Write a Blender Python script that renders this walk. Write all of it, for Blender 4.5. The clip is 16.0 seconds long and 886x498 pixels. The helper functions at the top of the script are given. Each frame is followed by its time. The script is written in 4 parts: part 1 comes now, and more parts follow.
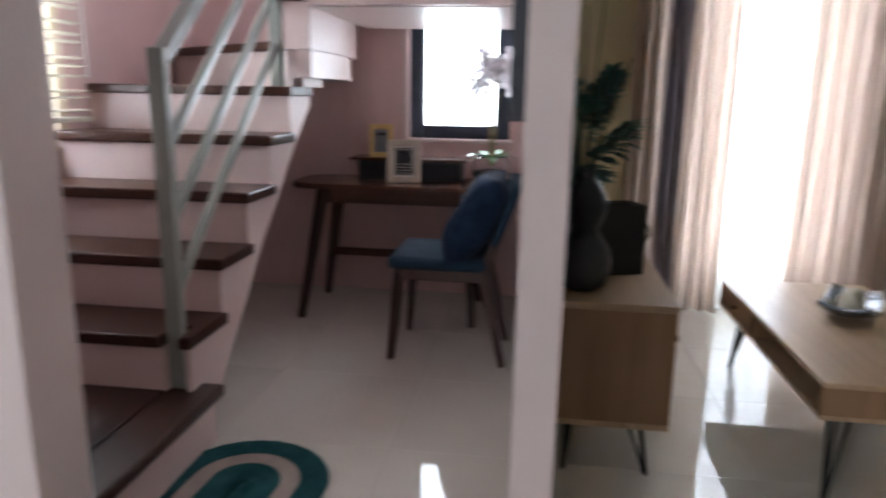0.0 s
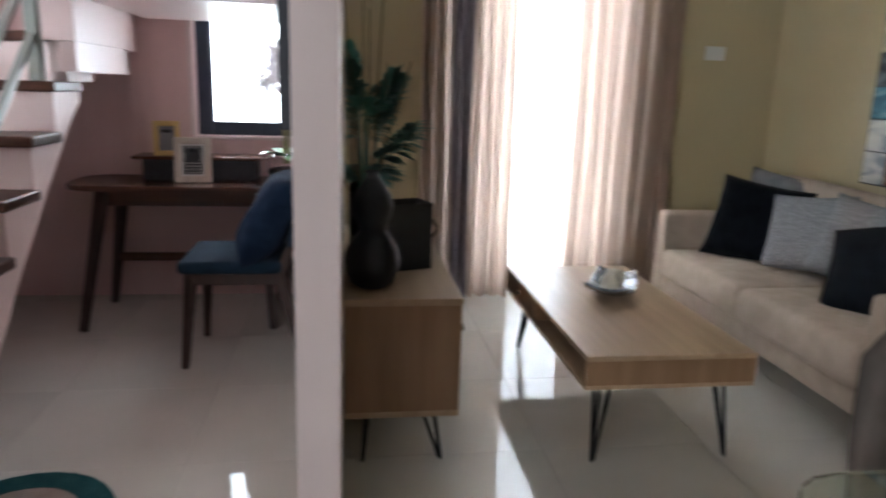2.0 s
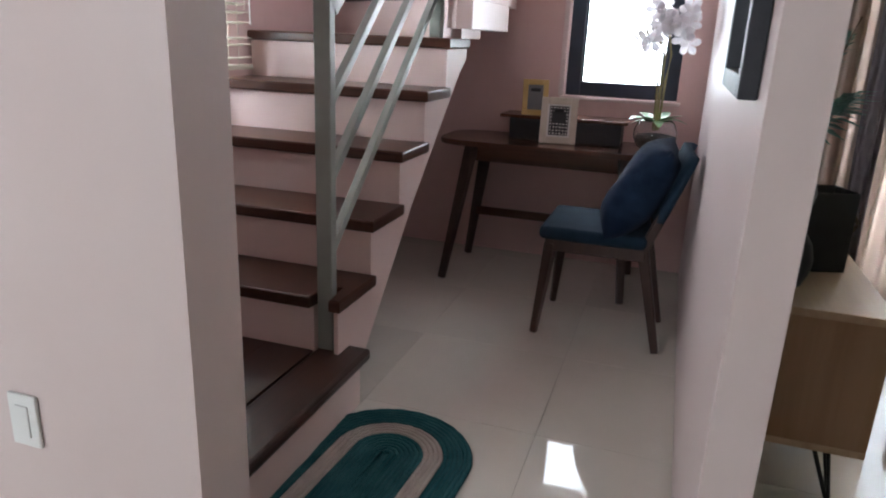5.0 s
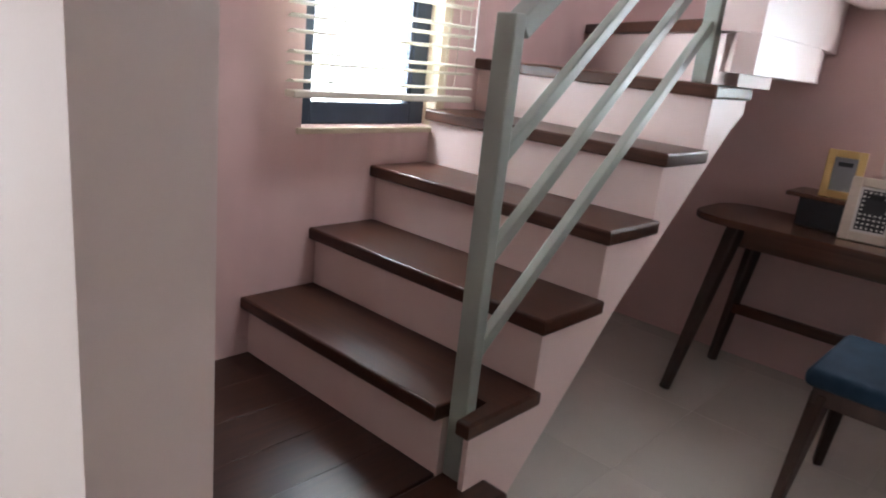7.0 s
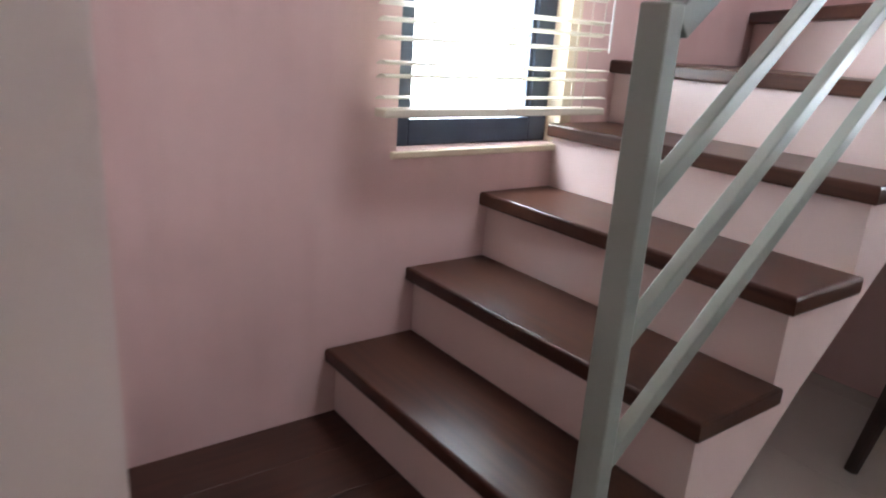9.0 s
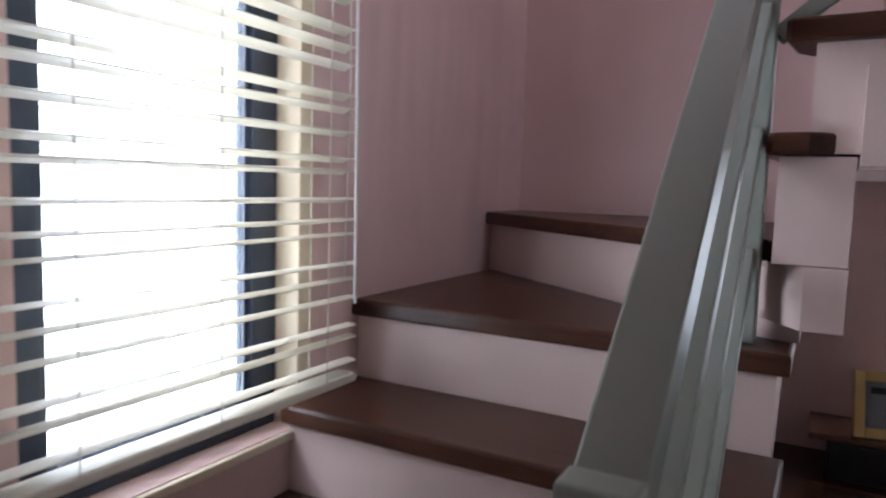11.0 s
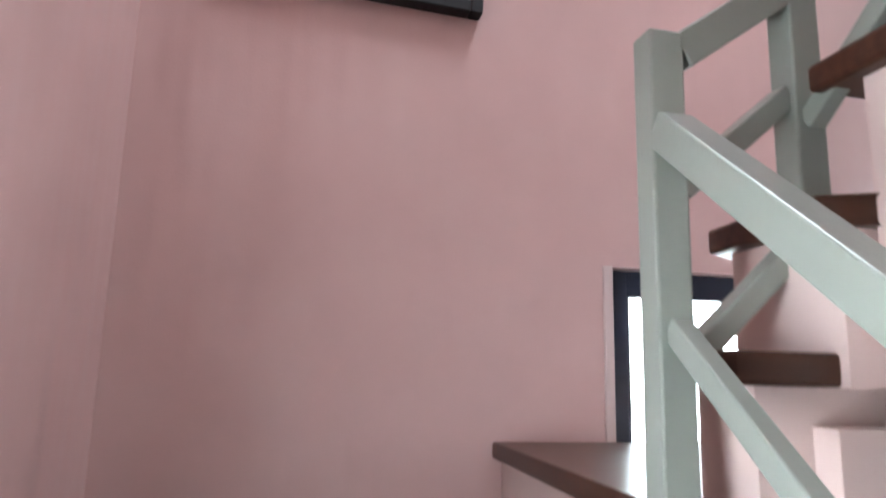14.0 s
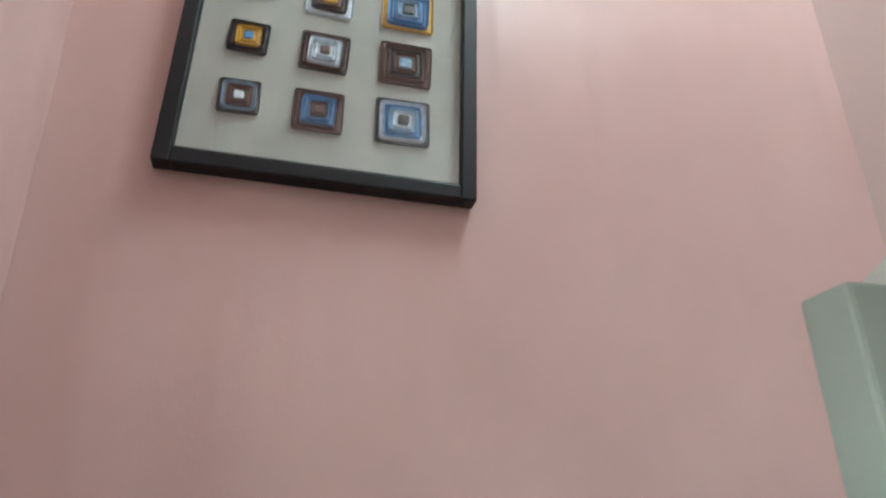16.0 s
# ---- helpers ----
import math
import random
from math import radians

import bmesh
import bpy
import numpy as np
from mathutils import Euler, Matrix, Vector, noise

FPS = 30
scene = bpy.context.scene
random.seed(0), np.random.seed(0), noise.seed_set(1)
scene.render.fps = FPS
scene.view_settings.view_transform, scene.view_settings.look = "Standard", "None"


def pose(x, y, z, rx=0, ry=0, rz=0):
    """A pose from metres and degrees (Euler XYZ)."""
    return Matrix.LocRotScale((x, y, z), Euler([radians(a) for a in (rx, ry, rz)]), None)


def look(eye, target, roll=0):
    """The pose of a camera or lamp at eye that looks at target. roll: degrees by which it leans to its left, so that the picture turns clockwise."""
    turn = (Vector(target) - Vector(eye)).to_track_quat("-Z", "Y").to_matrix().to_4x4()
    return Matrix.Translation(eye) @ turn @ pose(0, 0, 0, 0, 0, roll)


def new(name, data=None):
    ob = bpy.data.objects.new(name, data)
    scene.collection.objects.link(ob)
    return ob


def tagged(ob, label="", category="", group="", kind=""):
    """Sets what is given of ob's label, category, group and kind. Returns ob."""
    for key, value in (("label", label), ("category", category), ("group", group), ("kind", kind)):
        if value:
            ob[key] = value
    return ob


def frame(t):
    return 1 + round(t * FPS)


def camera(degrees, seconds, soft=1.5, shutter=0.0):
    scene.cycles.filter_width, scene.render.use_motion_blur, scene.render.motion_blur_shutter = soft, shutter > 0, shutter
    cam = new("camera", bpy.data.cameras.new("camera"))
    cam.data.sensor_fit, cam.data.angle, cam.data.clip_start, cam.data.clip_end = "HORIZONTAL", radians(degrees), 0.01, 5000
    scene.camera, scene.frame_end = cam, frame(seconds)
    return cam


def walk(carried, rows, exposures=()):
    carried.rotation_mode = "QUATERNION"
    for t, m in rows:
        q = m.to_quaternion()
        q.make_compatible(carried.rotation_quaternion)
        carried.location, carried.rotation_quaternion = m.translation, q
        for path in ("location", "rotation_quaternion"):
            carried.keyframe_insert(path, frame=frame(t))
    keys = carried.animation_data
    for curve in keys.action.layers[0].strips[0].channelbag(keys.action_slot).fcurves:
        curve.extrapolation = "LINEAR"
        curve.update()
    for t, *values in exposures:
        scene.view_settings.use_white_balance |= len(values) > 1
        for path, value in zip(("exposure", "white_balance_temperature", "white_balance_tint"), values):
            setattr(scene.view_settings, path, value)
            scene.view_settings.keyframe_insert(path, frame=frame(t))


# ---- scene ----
cam = camera(65.5, 16.0, 2.0, 0.4)
PATH = [
    (0, (2.046, -0.292, 1.177), (1.789, 1.643, 0.739), 1.0),
    (0.5, (2.202, -0.271, 1.179), (2.424, 1.67, 0.753), 0.1),
    (1, (2.189, -0.322, 1.196), (2.748, 1.546, 0.75), 0.9),
    (1.5, (2.172, -0.34, 1.213), (2.779, 1.511, 0.762), 1.3),
    (2, (2.125, -0.318, 1.218), (2.4, 1.611, 0.765), 1.8),
    (2.5, (2.075, -0.298, 1.21), (1.93, 1.645, 0.759), 1.2),
    (3, (2.021, -0.289, 1.202), (1.62, 1.616, 0.747), 1.2),
    (3.5, (1.999, -0.273, 1.191), (1.474, 1.596, 0.708), 1.7),
    (3.7, (2.01, -0.262, 1.161), (1.459, 1.589, 0.639), 1.7),
    (5.8, (1.835, 0.082, 1.239), (1.183, 1.873, 0.632), 4.1),
    (6, (1.836, 0.167, 1.24), (1.034, 1.909, 0.673), 2.9),
    (6.5, (1.842, 0.381, 1.233), (0.649, 1.893, 0.692), 5.0),
    (7, (1.822, 0.551, 1.212), (0.547, 1.991, 0.662), 6.2),
    (7.5, (1.811, 0.651, 1.211), (0.375, 1.905, 0.606), 5.0),
    (8, (1.813, 0.715, 1.232), (0.283, 1.851, 0.626), 3.0),
    (8.2, (1.777, 0.73, 1.227), (0.207, 1.809, 0.617), 2.8),
    (10.5, (1.134, 1.231, 1.399), (-0.039, 2.817, 1.073), 4.2),
    (11, (1.005, 1.313, 1.487), (0.044, 3.057, 1.3), 1.8),
    (11.5, (0.862, 1.471, 1.465), (0.156, 3.34, 1.337), 1.6),
    (12, (0.692, 1.561, 1.578), (0.336, 3.529, 1.553), 2.8),
    (12.5, (0.592, 1.639, 1.644), (0.497, 3.635, 1.731), 3.5),
    (13, (0.478, 1.719, 1.681), (0.718, 3.698, 1.845), 0.7),
    (13.5, (0.416, 1.794, 1.693), (0.702, 3.756, 1.956), 2.1),
    (14, (0.404, 1.972, 1.759), (0.846, 3.888, 2.125), 1.4),
    (14.5, (0.426, 2.108, 1.892), (0.904, 3.993, 2.356), 2.7),
    (15, (0.421, 2.188, 1.904), (0.993, 4.015, 2.483), 3.3),
    (15.5, (0.459, 2.328, 2.003), (0.879, 4.165, 2.674), 0.0),
    (16, (0.491, 2.384, 2.069), (0.939, 4.167, 2.855), -1.3),
]
walk(cam, [(t, look(e, g, r)) for t, e, g, r in PATH],
     [(0, -0.05, 6100, 10), (3.7, 0.0, 6150, 8), (6.0, -0.1, 6200, 9), (6.8, 0.2, 6200, 7), (8.2, 0.38, 6200, 8), (10.5, 0.0, 5800, 5), (11.0, -1.0, 5950, 11), (11.4, -2.05, 6150, 17),
      (11.8, -2.05, 6150, 24), (12.1, -1.6, 6150, 24), (12.5, -0.65, 6350, 19), (13.2, -0.12, 6050, 6), (14.0, 0.0, 6200, 6), (15.0, 0.05, 6250, 4), (16, 0.0, 6150, -11)])

# ---- light ----
world = bpy.data.worlds.new("world")
scene.world = world
world.use_nodes = True
wn = world.node_tree.nodes
sky = wn.new("ShaderNodeTexSky")
sky.sky_type, sky.sun_disc = "NISHITA", False
sky.sun_elevation, sky.sun_rotation = radians(55), radians(20)
wn["Background"].inputs["Strength"].default_value = 0.12
world.node_tree.links.new(sky.outputs[0], wn["Background"].inputs[0])


def daylight_lamp(x, y, z, w, h, rx, rz, power, colour=(0.86, 0.925, 1.0)):
    d = bpy.data.lights.new("daylight_lamp", "AREA")
    d.shape, d.size, d.size_y, d.energy, d.color = "RECTANGLE", w, h, power, colour
    ob = new("daylight_lamp", d)
    ob.matrix_world = pose(x, y, z, rx, 0, rz)
    return ob


# daylight in the openings: living window, nook window, stair window, dining window
daylight_lamp(3.30, 3.86, 1.28, 0.98, 2.1, 90, 180, 108)
daylight_lamp(1.585, 3.86, 1.5, 0.5, 1.05, 90, 180, 17)
daylight_lamp(-0.14, 2.165, 1.5, 0.5, 1.05, 90, -90, 32)
daylight_lamp(-0.4, -2.96, 1.5, 1.5, 1.2, 90, 0, 30)
# unseen roof light, added to brighten the upper stairwell from above
daylight_lamp(1.62, 2.75, 5.45, 0.5, 1.1, 0, 0, 84)


# ---- materials ----
def base(name, rough=0.6, metal=0.0):
    m = bpy.data.materials.new(name)
    m.use_nodes = True
    b = m.node_tree.nodes["Principled BSDF"]
    b.inputs["Roughness"].default_value, b.inputs["Metallic"].default_value = rough, metal
    return m, m.node_tree.nodes, m.node_tree.links, b


def surface(name, c1, c2, rough=0.6, scale=6.0, fine=120.0, bump=0.05, stretch=(1, 1, 1), metal=0.0, contrast=(0.35, 0.65), wear=0.12, vary=0.0):
    """Two scales of noise between two colours, fine relief, uneven gloss."""
    m, n, l, b = base(name, rough, metal)
    tc, mp = n.new("ShaderNodeTexCoord"), n.new("ShaderNodeMapping")
    mp.inputs["Scale"].default_value = stretch
    l.new(tc.outputs["Object"], mp.inputs[0])
    big, small, ramp = n.new("ShaderNodeTexNoise"), n.new("ShaderNodeTexNoise"), n.new("ShaderNodeValToRGB")
    big.inputs["Scale"].default_value, big.inputs["Detail"].default_value = scale, 6
    small.inputs["Scale"].default_value, small.inputs["Detail"].default_value = fine, 3
    ramp.color_ramp.elements[0].position, ramp.color_ramp.elements[1].position = contrast
    ramp.color_ramp.elements[0].color, ramp.color_ramp.elements[1].color = (*c1, 1), (*c2, 1)
    l.new(mp.outputs[0], big.inputs[0]), l.new(mp.outputs[0], small.inputs[0]), l.new(big.outputs[0], ramp.inputs[0])
    colour = ramp.outputs[0]
    if vary:
        info, hsv, ma = n.new("ShaderNodeObjectInfo"), n.new("ShaderNodeHueSaturation"), n.new("ShaderNodeMapRange")
        ma.inputs[3].default_value, ma.inputs[4].default_value = 1 - vary, 1 + vary
        l.new(info.outputs["Random"], ma.inputs[0]), l.new(ma.outputs[0], hsv.inputs["Value"]), l.new(colour, hsv.inputs["Color"])
        colour = hsv.outputs[0]
    l.new(colour, b.inputs["Base Color"])
    rr = n.new("ShaderNodeMapRange")
    rr.inputs[3].default_value, rr.inputs[4].default_value = max(0.02, rough - wear), min(1, rough + wear)
    l.new(big.outputs[0], rr.inputs[0]), l.new(rr.outputs[0], b.inputs["Roughness"])
    bp = n.new("ShaderNodeBump")
    bp.inputs["Strength"].default_value, bp.inputs["Distance"].default_value = bump, 0.01
    l.new(small.outputs[0], bp.inputs["Height"]), l.new(bp.outputs[0], b.inputs["Normal"])
    return m


def timber(name, c1, c2, rough, along, size=1.0, bump=0.06):
    """Wood with its grain along the axis x, y or z."""
    s = {"x": (0.6, 9, 9), "y": (9, 0.6, 9), "z": (9, 9, 0.6)}[along]
    return surface(name, c1, c2, rough, 3.0 * size, 22, bump, s, contrast=(0.3, 0.7), wear=0.05, vary=0.08)


def cloth(name, c1, c2, thread=420.0, bump=0.35, rough=0.9):
    m = surface(name, c1, c2, rough, 14, thread, bump, wear=0.05)
    m.node_tree.nodes["Principled BSDF"].inputs["Sheen Weight"].default_value = 0.03
    m.node_tree.nodes["Principled BSDF"].inputs["Specular IOR Level"].default_value = 0.15
    return m


def glass(name, tint=(1, 1, 1), rough=0.0):
    m, n, l, b = base(name, rough)
    b.inputs["Base Color"].default_value = (*tint, 1)
    b.inputs["Transmission Weight"].default_value, b.inputs["IOR"].default_value = 1.0, 1.45
    return m


def glow(name, c, strength):
    m, n, l, b = base(name)
    n.remove(b)
    e = n.new("ShaderNodeEmission")
    e.inputs[0].default_value, e.inputs[1].default_value = (*c, 1), strength
    l.new(e.outputs[0], n["Material Output"].inputs[0])
    return m


def drape(name, c1, c2, through_light, wide):
    """Hanging cloth that lets a share of the daylight through."""
    m = surface(name, c1, c2, 0.9, 5, 500, 0.2, (2, 2, 0.15))
    n, l = m.node_tree.nodes, m.node_tree.links
    b, out = n["Principled BSDF"], n["Material Output"]
    t, mix = n.new("ShaderNodeBsdfTranslucent"), n.new("ShaderNodeMixShader")
    t.inputs[0].default_value = (*wide, 1)
    mix.inputs[0].default_value = through_light
    l.new(b.outputs[0], mix.inputs[1]), l.new(t.outputs[0], mix.inputs[2]), l.new(mix.outputs[0], out.inputs[0])
    return m


PINK = surface("pink_paint", (0.59, 0.402, 0.38), (0.65, 0.453, 0.43), 0.36, 1.7, 160, 0.05, wear=0.05)


def trowelled(m, depth):
    """Long upright swells left in the plaster under a paint."""
    n, l = m.node_tree.nodes, m.node_tree.links
    tc, mp, nz, bp = (n.new("ShaderNode" + k) for k in ("TexCoord", "Mapping", "TexNoise", "Bump"))
    mp.inputs["Scale"].default_value = (1, 1, 0.16)
    nz.inputs["Scale"].default_value, nz.inputs["Detail"].default_value, nz.inputs["Roughness"].default_value = 5.0, 2.0, 0.4
    bp.inputs["Strength"].default_value, bp.inputs["Distance"].default_value = 1.0, depth
    l.new(tc.outputs["Object"], mp.inputs[0]), l.new(mp.outputs[0], nz.inputs[0]), l.new(nz.outputs[0], bp.inputs["Height"])
    fine = n["Bump"]
    l.new(bp.outputs[0], fine.inputs["Normal"])


trowelled(PINK, 0.028)
BLUSH = surface("blush_paint", (0.62, 0.51, 0.49), (0.65, 0.54, 0.52), 0.4, 1.7, 160, 0.05)
CREAM = surface("yellow_cream_paint", (0.50, 0.42, 0.25), (0.54, 0.455, 0.28), 0.5, 1.5, 160, 0.05)
WHITE = surface("white_paint", (0.74, 0.73, 0.70), (0.79, 0.78, 0.76), 0.5, 2, 150, 0.04)
TILE = surface("cream_floor_tile", (0.56, 0.53, 0.47), (0.62, 0.58, 0.52), 0.035, 2.2, 40, 0.004, wear=0.015, vary=0.03)
GROUT = surface("tile_grout", (0.52, 0.49, 0.43), (0.57, 0.53, 0.47), 0.6)
TREAD = timber("dark_stained_tread", (0.036, 0.013, 0.008), (0.066, 0.025, 0.014), 0.34, "x", 2.2, 0.01)
TREADY = timber("dark_stained_platform", (0.024, 0.009, 0.006), (0.045, 0.017, 0.010), 0.3, "y", 2.2, 0.01)
for m, spec in ((TREAD, 0.28), (TREADY, 0.4)):
    m.node_tree.nodes["Principled BSDF"].inputs["Specular IOR Level"].default_value = spec
RISER = surface("riser_paint", (0.60, 0.46, 0.425), (0.635, 0.49, 0.455), 0.42, 2.5, 150, 0.05)
RAIL = surface("grey_green_rail_paint", (0.236, 0.256, 0.226), (0.252, 0.272, 0.240), 0.34, 3, 90, 0.04, contrast=(0.2, 0.8), wear=0.04)
FRAME = surface("dark_aluminium", (0.019, 0.029, 0.052), (0.029, 0.042, 0.070), 0.35, 8, 200, 0.02)
IVORY = surface("ivory_trim", (0.62, 0.52, 0.38), (0.68, 0.58, 0.44), 0.45)
SLAT = surface("ivory_slat", (0.66, 0.61, 0.50), (0.70, 0.65, 0.54), 0.4, 12, 200, 0.02)
CORD = surface("ivory_cord", (0.6, 0.56, 0.48), (0.66, 0.62, 0.53), 0.8)
WALNUT = timber("dark_walnut", (0.026, 0.011, 0.008), (0.05, 0.022, 0.015), 0.4, "z")
WALNUTX = timber("dark_walnut_top", (0.06, 0.024, 0.014), (0.11, 0.048, 0.028), 0.2, "x")
# same oak twice: window light painted into flat boards, shade into upright panels
OAK_LIT = timber("light_oak_lit", (0.40, 0.265, 0.16), (0.52, 0.37, 0.24), 0.33, "y", 0.8)
OAKZ_SHADED = timber("light_oak_shaded", (0.25, 0.14, 0.07), (0.34, 0.205, 0.115), 0.42, "z", 0.8)
STEEL = surface("black_steel", (0.010, 0.010, 0.011), (0.02, 0.02, 0.02), 0.35, 30, 200, 0.03, metal=0.6)
BLACK = surface("matt_black", (0.010, 0.011, 0.016), (0.018, 0.020, 0.027), 0.45, 10, 120, 0.12)
NAVY = cloth("navy_velvet", (0.004, 0.005, 0.008), (0.008, 0.010, 0.015), 300, 0.5)
BEIGE = cloth("beige_weave", (0.48, 0.385, 0.30), (0.56, 0.455, 0.365))
TAUPE = cloth("taupe_weave", (0.085, 0.072, 0.062), (0.12, 0.10, 0.088))
GREY = cloth("grey_satin", (0.15, 0.15, 0.16), (0.21, 0.21, 0.22), 200, 0.15, 0.6)
BLUE = cloth("steel_blue_cloth", (0.011, 0.026, 0.045), (0.019, 0.038, 0.063))
DENIM = cloth("denim_blue_cloth", (0.006, 0.014, 0.034), (0.015, 0.03, 0.06))
DRAPE = drape("taupe_drape", (0.33, 0.25, 0.205), (0.40, 0.31, 0.255), 0.42, (0.62, 0.48, 0.40))
PLUM = drape("plum_grey_drape", (0.12, 0.10, 0.115), (0.17, 0.145, 0.16), 0.25, (0.3, 0.25, 0.27))
SHEER = drape("white_sheer", (0.75, 0.75, 0.74), (0.8, 0.8, 0.79), 0.75, (0.9, 0.9, 0.9))
GLASS = glass("clear_glass")
TABLEGLASS = glass("green_tinged_glass", (0.86, 0.95, 0.90))
TEAL = cloth("teal_braid", (0.010, 0.075, 0.085), (0.025, 0.115, 0.125), 260, 0.6)
SAND = cloth("sand_braid", (0.40, 0.33, 0.29), (0.48, 0.40, 0.35), 260, 0.6)
LEAF = surface("palm_leaf", (0.022, 0.12, 0.09), (0.05, 0.19, 0.14), 0.45, 20, 200, 0.1)
LEAFY = surface("orchid_leaf", (0.05, 0.17, 0.035), (0.10, 0.27, 0.06), 0.35, 12, 160, 0.08)
STALK = surface("brown_twig", (0.06, 0.04, 0.022), (0.12, 0.085, 0.05), 0.7, 30)
STEM = surface("orchid_stem", (0.22, 0.20, 0.09), (0.32, 0.28, 0.13), 0.6, 30)
PETAL = drape("white_petal", (0.72, 0.70, 0.72), (0.8, 0.78, 0.8), 0.4, (0.85, 0.82, 0.85))
SOIL = surface("dark_pebbles", (0.02, 0.014, 0.010), (0.06, 0.045, 0.035), 0.7, 60, 90, 0.8)
BALL = surface("cream_rattan_ball", (0.55, 0.50, 0.42), (0.64, 0.59, 0.5), 0.6, 40, 160, 0.25)
SILVER = surface("silvered_bowl", (0.30, 0.32, 0.36), (0.42, 0.44, 0.48), 0.25, 14, 140, 0.06, metal=0.7)
GILT = surface("yellow_wood_frame", (0.50, 0.32, 0.10), (0.60, 0.41, 0.16), 0.4, 10, 120, 0.06)
LIMED = surface("limed_wood_frame", (0.52, 0.45, 0.37), (0.62, 0.55, 0.46), 0.5, 12, 120, 0.1)
PLASTIC = surface("white_plastic", (0.72, 0.72, 0.70), (0.76, 0.76, 0.74), 0.35, 8, 200, 0.02)
SHADE = drape("white_lamp_shade", (0.75, 0.75, 0.74), (0.8, 0.8, 0.79), 0.3, (0.8, 0.8, 0.8))
MAT = surface("linen_mat", (0.34, 0.33, 0.30), (0.41, 0.395, 0.36), 0.9, 9, 260, 0.3)
CARD = surface("grey_card", (0.15, 0.15, 0.16), (0.2, 0.2, 0.21), 0.5)
INK = surface("black_card", (0.012, 0.012, 0.015), (0.018, 0.018, 0.022), 0.4)
EBONY = surface("ebonised_frame", (0.006, 0.006, 0.008), (0.010, 0.010, 0.013), 0.5, 14, 160, 0.05)
EBONY.node_tree.nodes["Principled BSDF"].inputs["Specular IOR Level"].default_value = 0.3
PALE = surface("pale_card", (0.62, 0.6, 0.57), (0.68, 0.66, 0.63), 0.6)
SKYGLOW = glow("white_daylight", (0.93, 0.98, 1.0), 9.0)


def hazy_trees(name):
    """Blown-out daylight with faint pale foliage far outside."""
    m = glow(name, (0.93, 0.98, 1.0), 9.0)
    n, l = m.node_tree.nodes, m.node_tree.links
    tc, nz, ramp = (n.new("ShaderNode" + k) for k in ("TexCoord", "TexNoise", "ValToRGB"))
    nz.inputs["Scale"].default_value, nz.inputs["Detail"].default_value = 3.5, 8
    e = ramp.color_ramp.elements
    e[0].position, e[0].color, e[1].position, e[1].color = 0.40, (0.24, 0.32, 0.32, 1), 0.52, (0.93, 0.98, 1.0, 1)
    l.new(tc.outputs["Object"], nz.inputs[0]), l.new(nz.outputs[0], ramp.inputs[0]), l.new(ramp.outputs[0], n["Emission"].inputs[0])
    return m


TREES = hazy_trees("daylight_through_trees")
MIRROR = base("mirror_silver", 0.02, 1.0)[0]
MIRROR.node_tree.nodes["Principled BSDF"].inputs["Base Color"].default_value = (0.85, 0.87, 0.87, 1)


# ---- building helpers ----
def part(name, bm, material, parent=None, label="", smooth=False):
    me = bpy.data.meshes.new(name)
    bmesh.ops.recalc_face_normals(bm, faces=bm.faces[:])
    if smooth:
        for f in bm.faces:
            f.smooth = True
    bm.to_mesh(me)
    bm.free()
    me.materials.append(material)
    ob = new(name, me)
    ob.parent = parent
    return tagged(ob, label)


def thing(name, label, category, place=None, group="", kind=""):
    ob = new(name)
    ob.empty_display_size = 0.05
    if place is not None:
        ob.matrix_world = place
    return tagged(ob, label, category, group, kind)


def box(bm, x0, x1, y0, y1, z0, z1, bevel=0.0, seg=2, m=None):
    made = bmesh.ops.create_cube(bm, size=1)["verts"]
    for v in made:
        v.co = Vector(((x0 + x1) / 2 + v.co.x * (x1 - x0), (y0 + y1) / 2 + v.co.y * (y1 - y0), (z0 + z1) / 2 + v.co.z * (z1 - z0)))
    if bevel:
        out = bmesh.ops.bevel(bm, geom=list({e for v in made for e in v.link_edges}), offset=bevel, segments=seg, affect="EDGES", profile=0.5)
        made = [v for v in out["verts"]] + [v for v in made if v.is_valid]
    if m is not None:
        for v in set(made):
            v.co = m @ v.co
    return bm


def prism(bm, points, z0, z1, bevel=0.0):
    """A flat outline in x, y, raised from z0 to z1."""
    low, high = [bm.verts.new((x, y, z0)) for x, y in points], [bm.verts.new((x, y, z1)) for x, y in points]
    n = len(points)
    faces = [bm.faces.new(low[::-1]), bm.faces.new(high)] + [bm.faces.new((low[i], low[(i + 1) % n], high[(i + 1) % n], high[i])) for i in range(n)]
    if bevel:
        bmesh.ops.bevel(bm, geom=list({e for f in faces[:2] for e in f.edges}), offset=bevel, segments=2, affect="EDGES", profile=0.5)
    return bm


def side(bm, points, x0, x1):
    """An outline in y, z, stretched from x0 to x1."""
    a, b = [bm.verts.new((x0, y, z)) for y, z in points], [bm.verts.new((x1, y, z)) for y, z in points]
    n = len(points)
    bm.faces.new(a), bm.faces.new(b[::-1])
    for i in range(n):
        bm.faces.new((a[i], b[i], b[(i + 1) % n], a[(i + 1) % n]))
    return bm


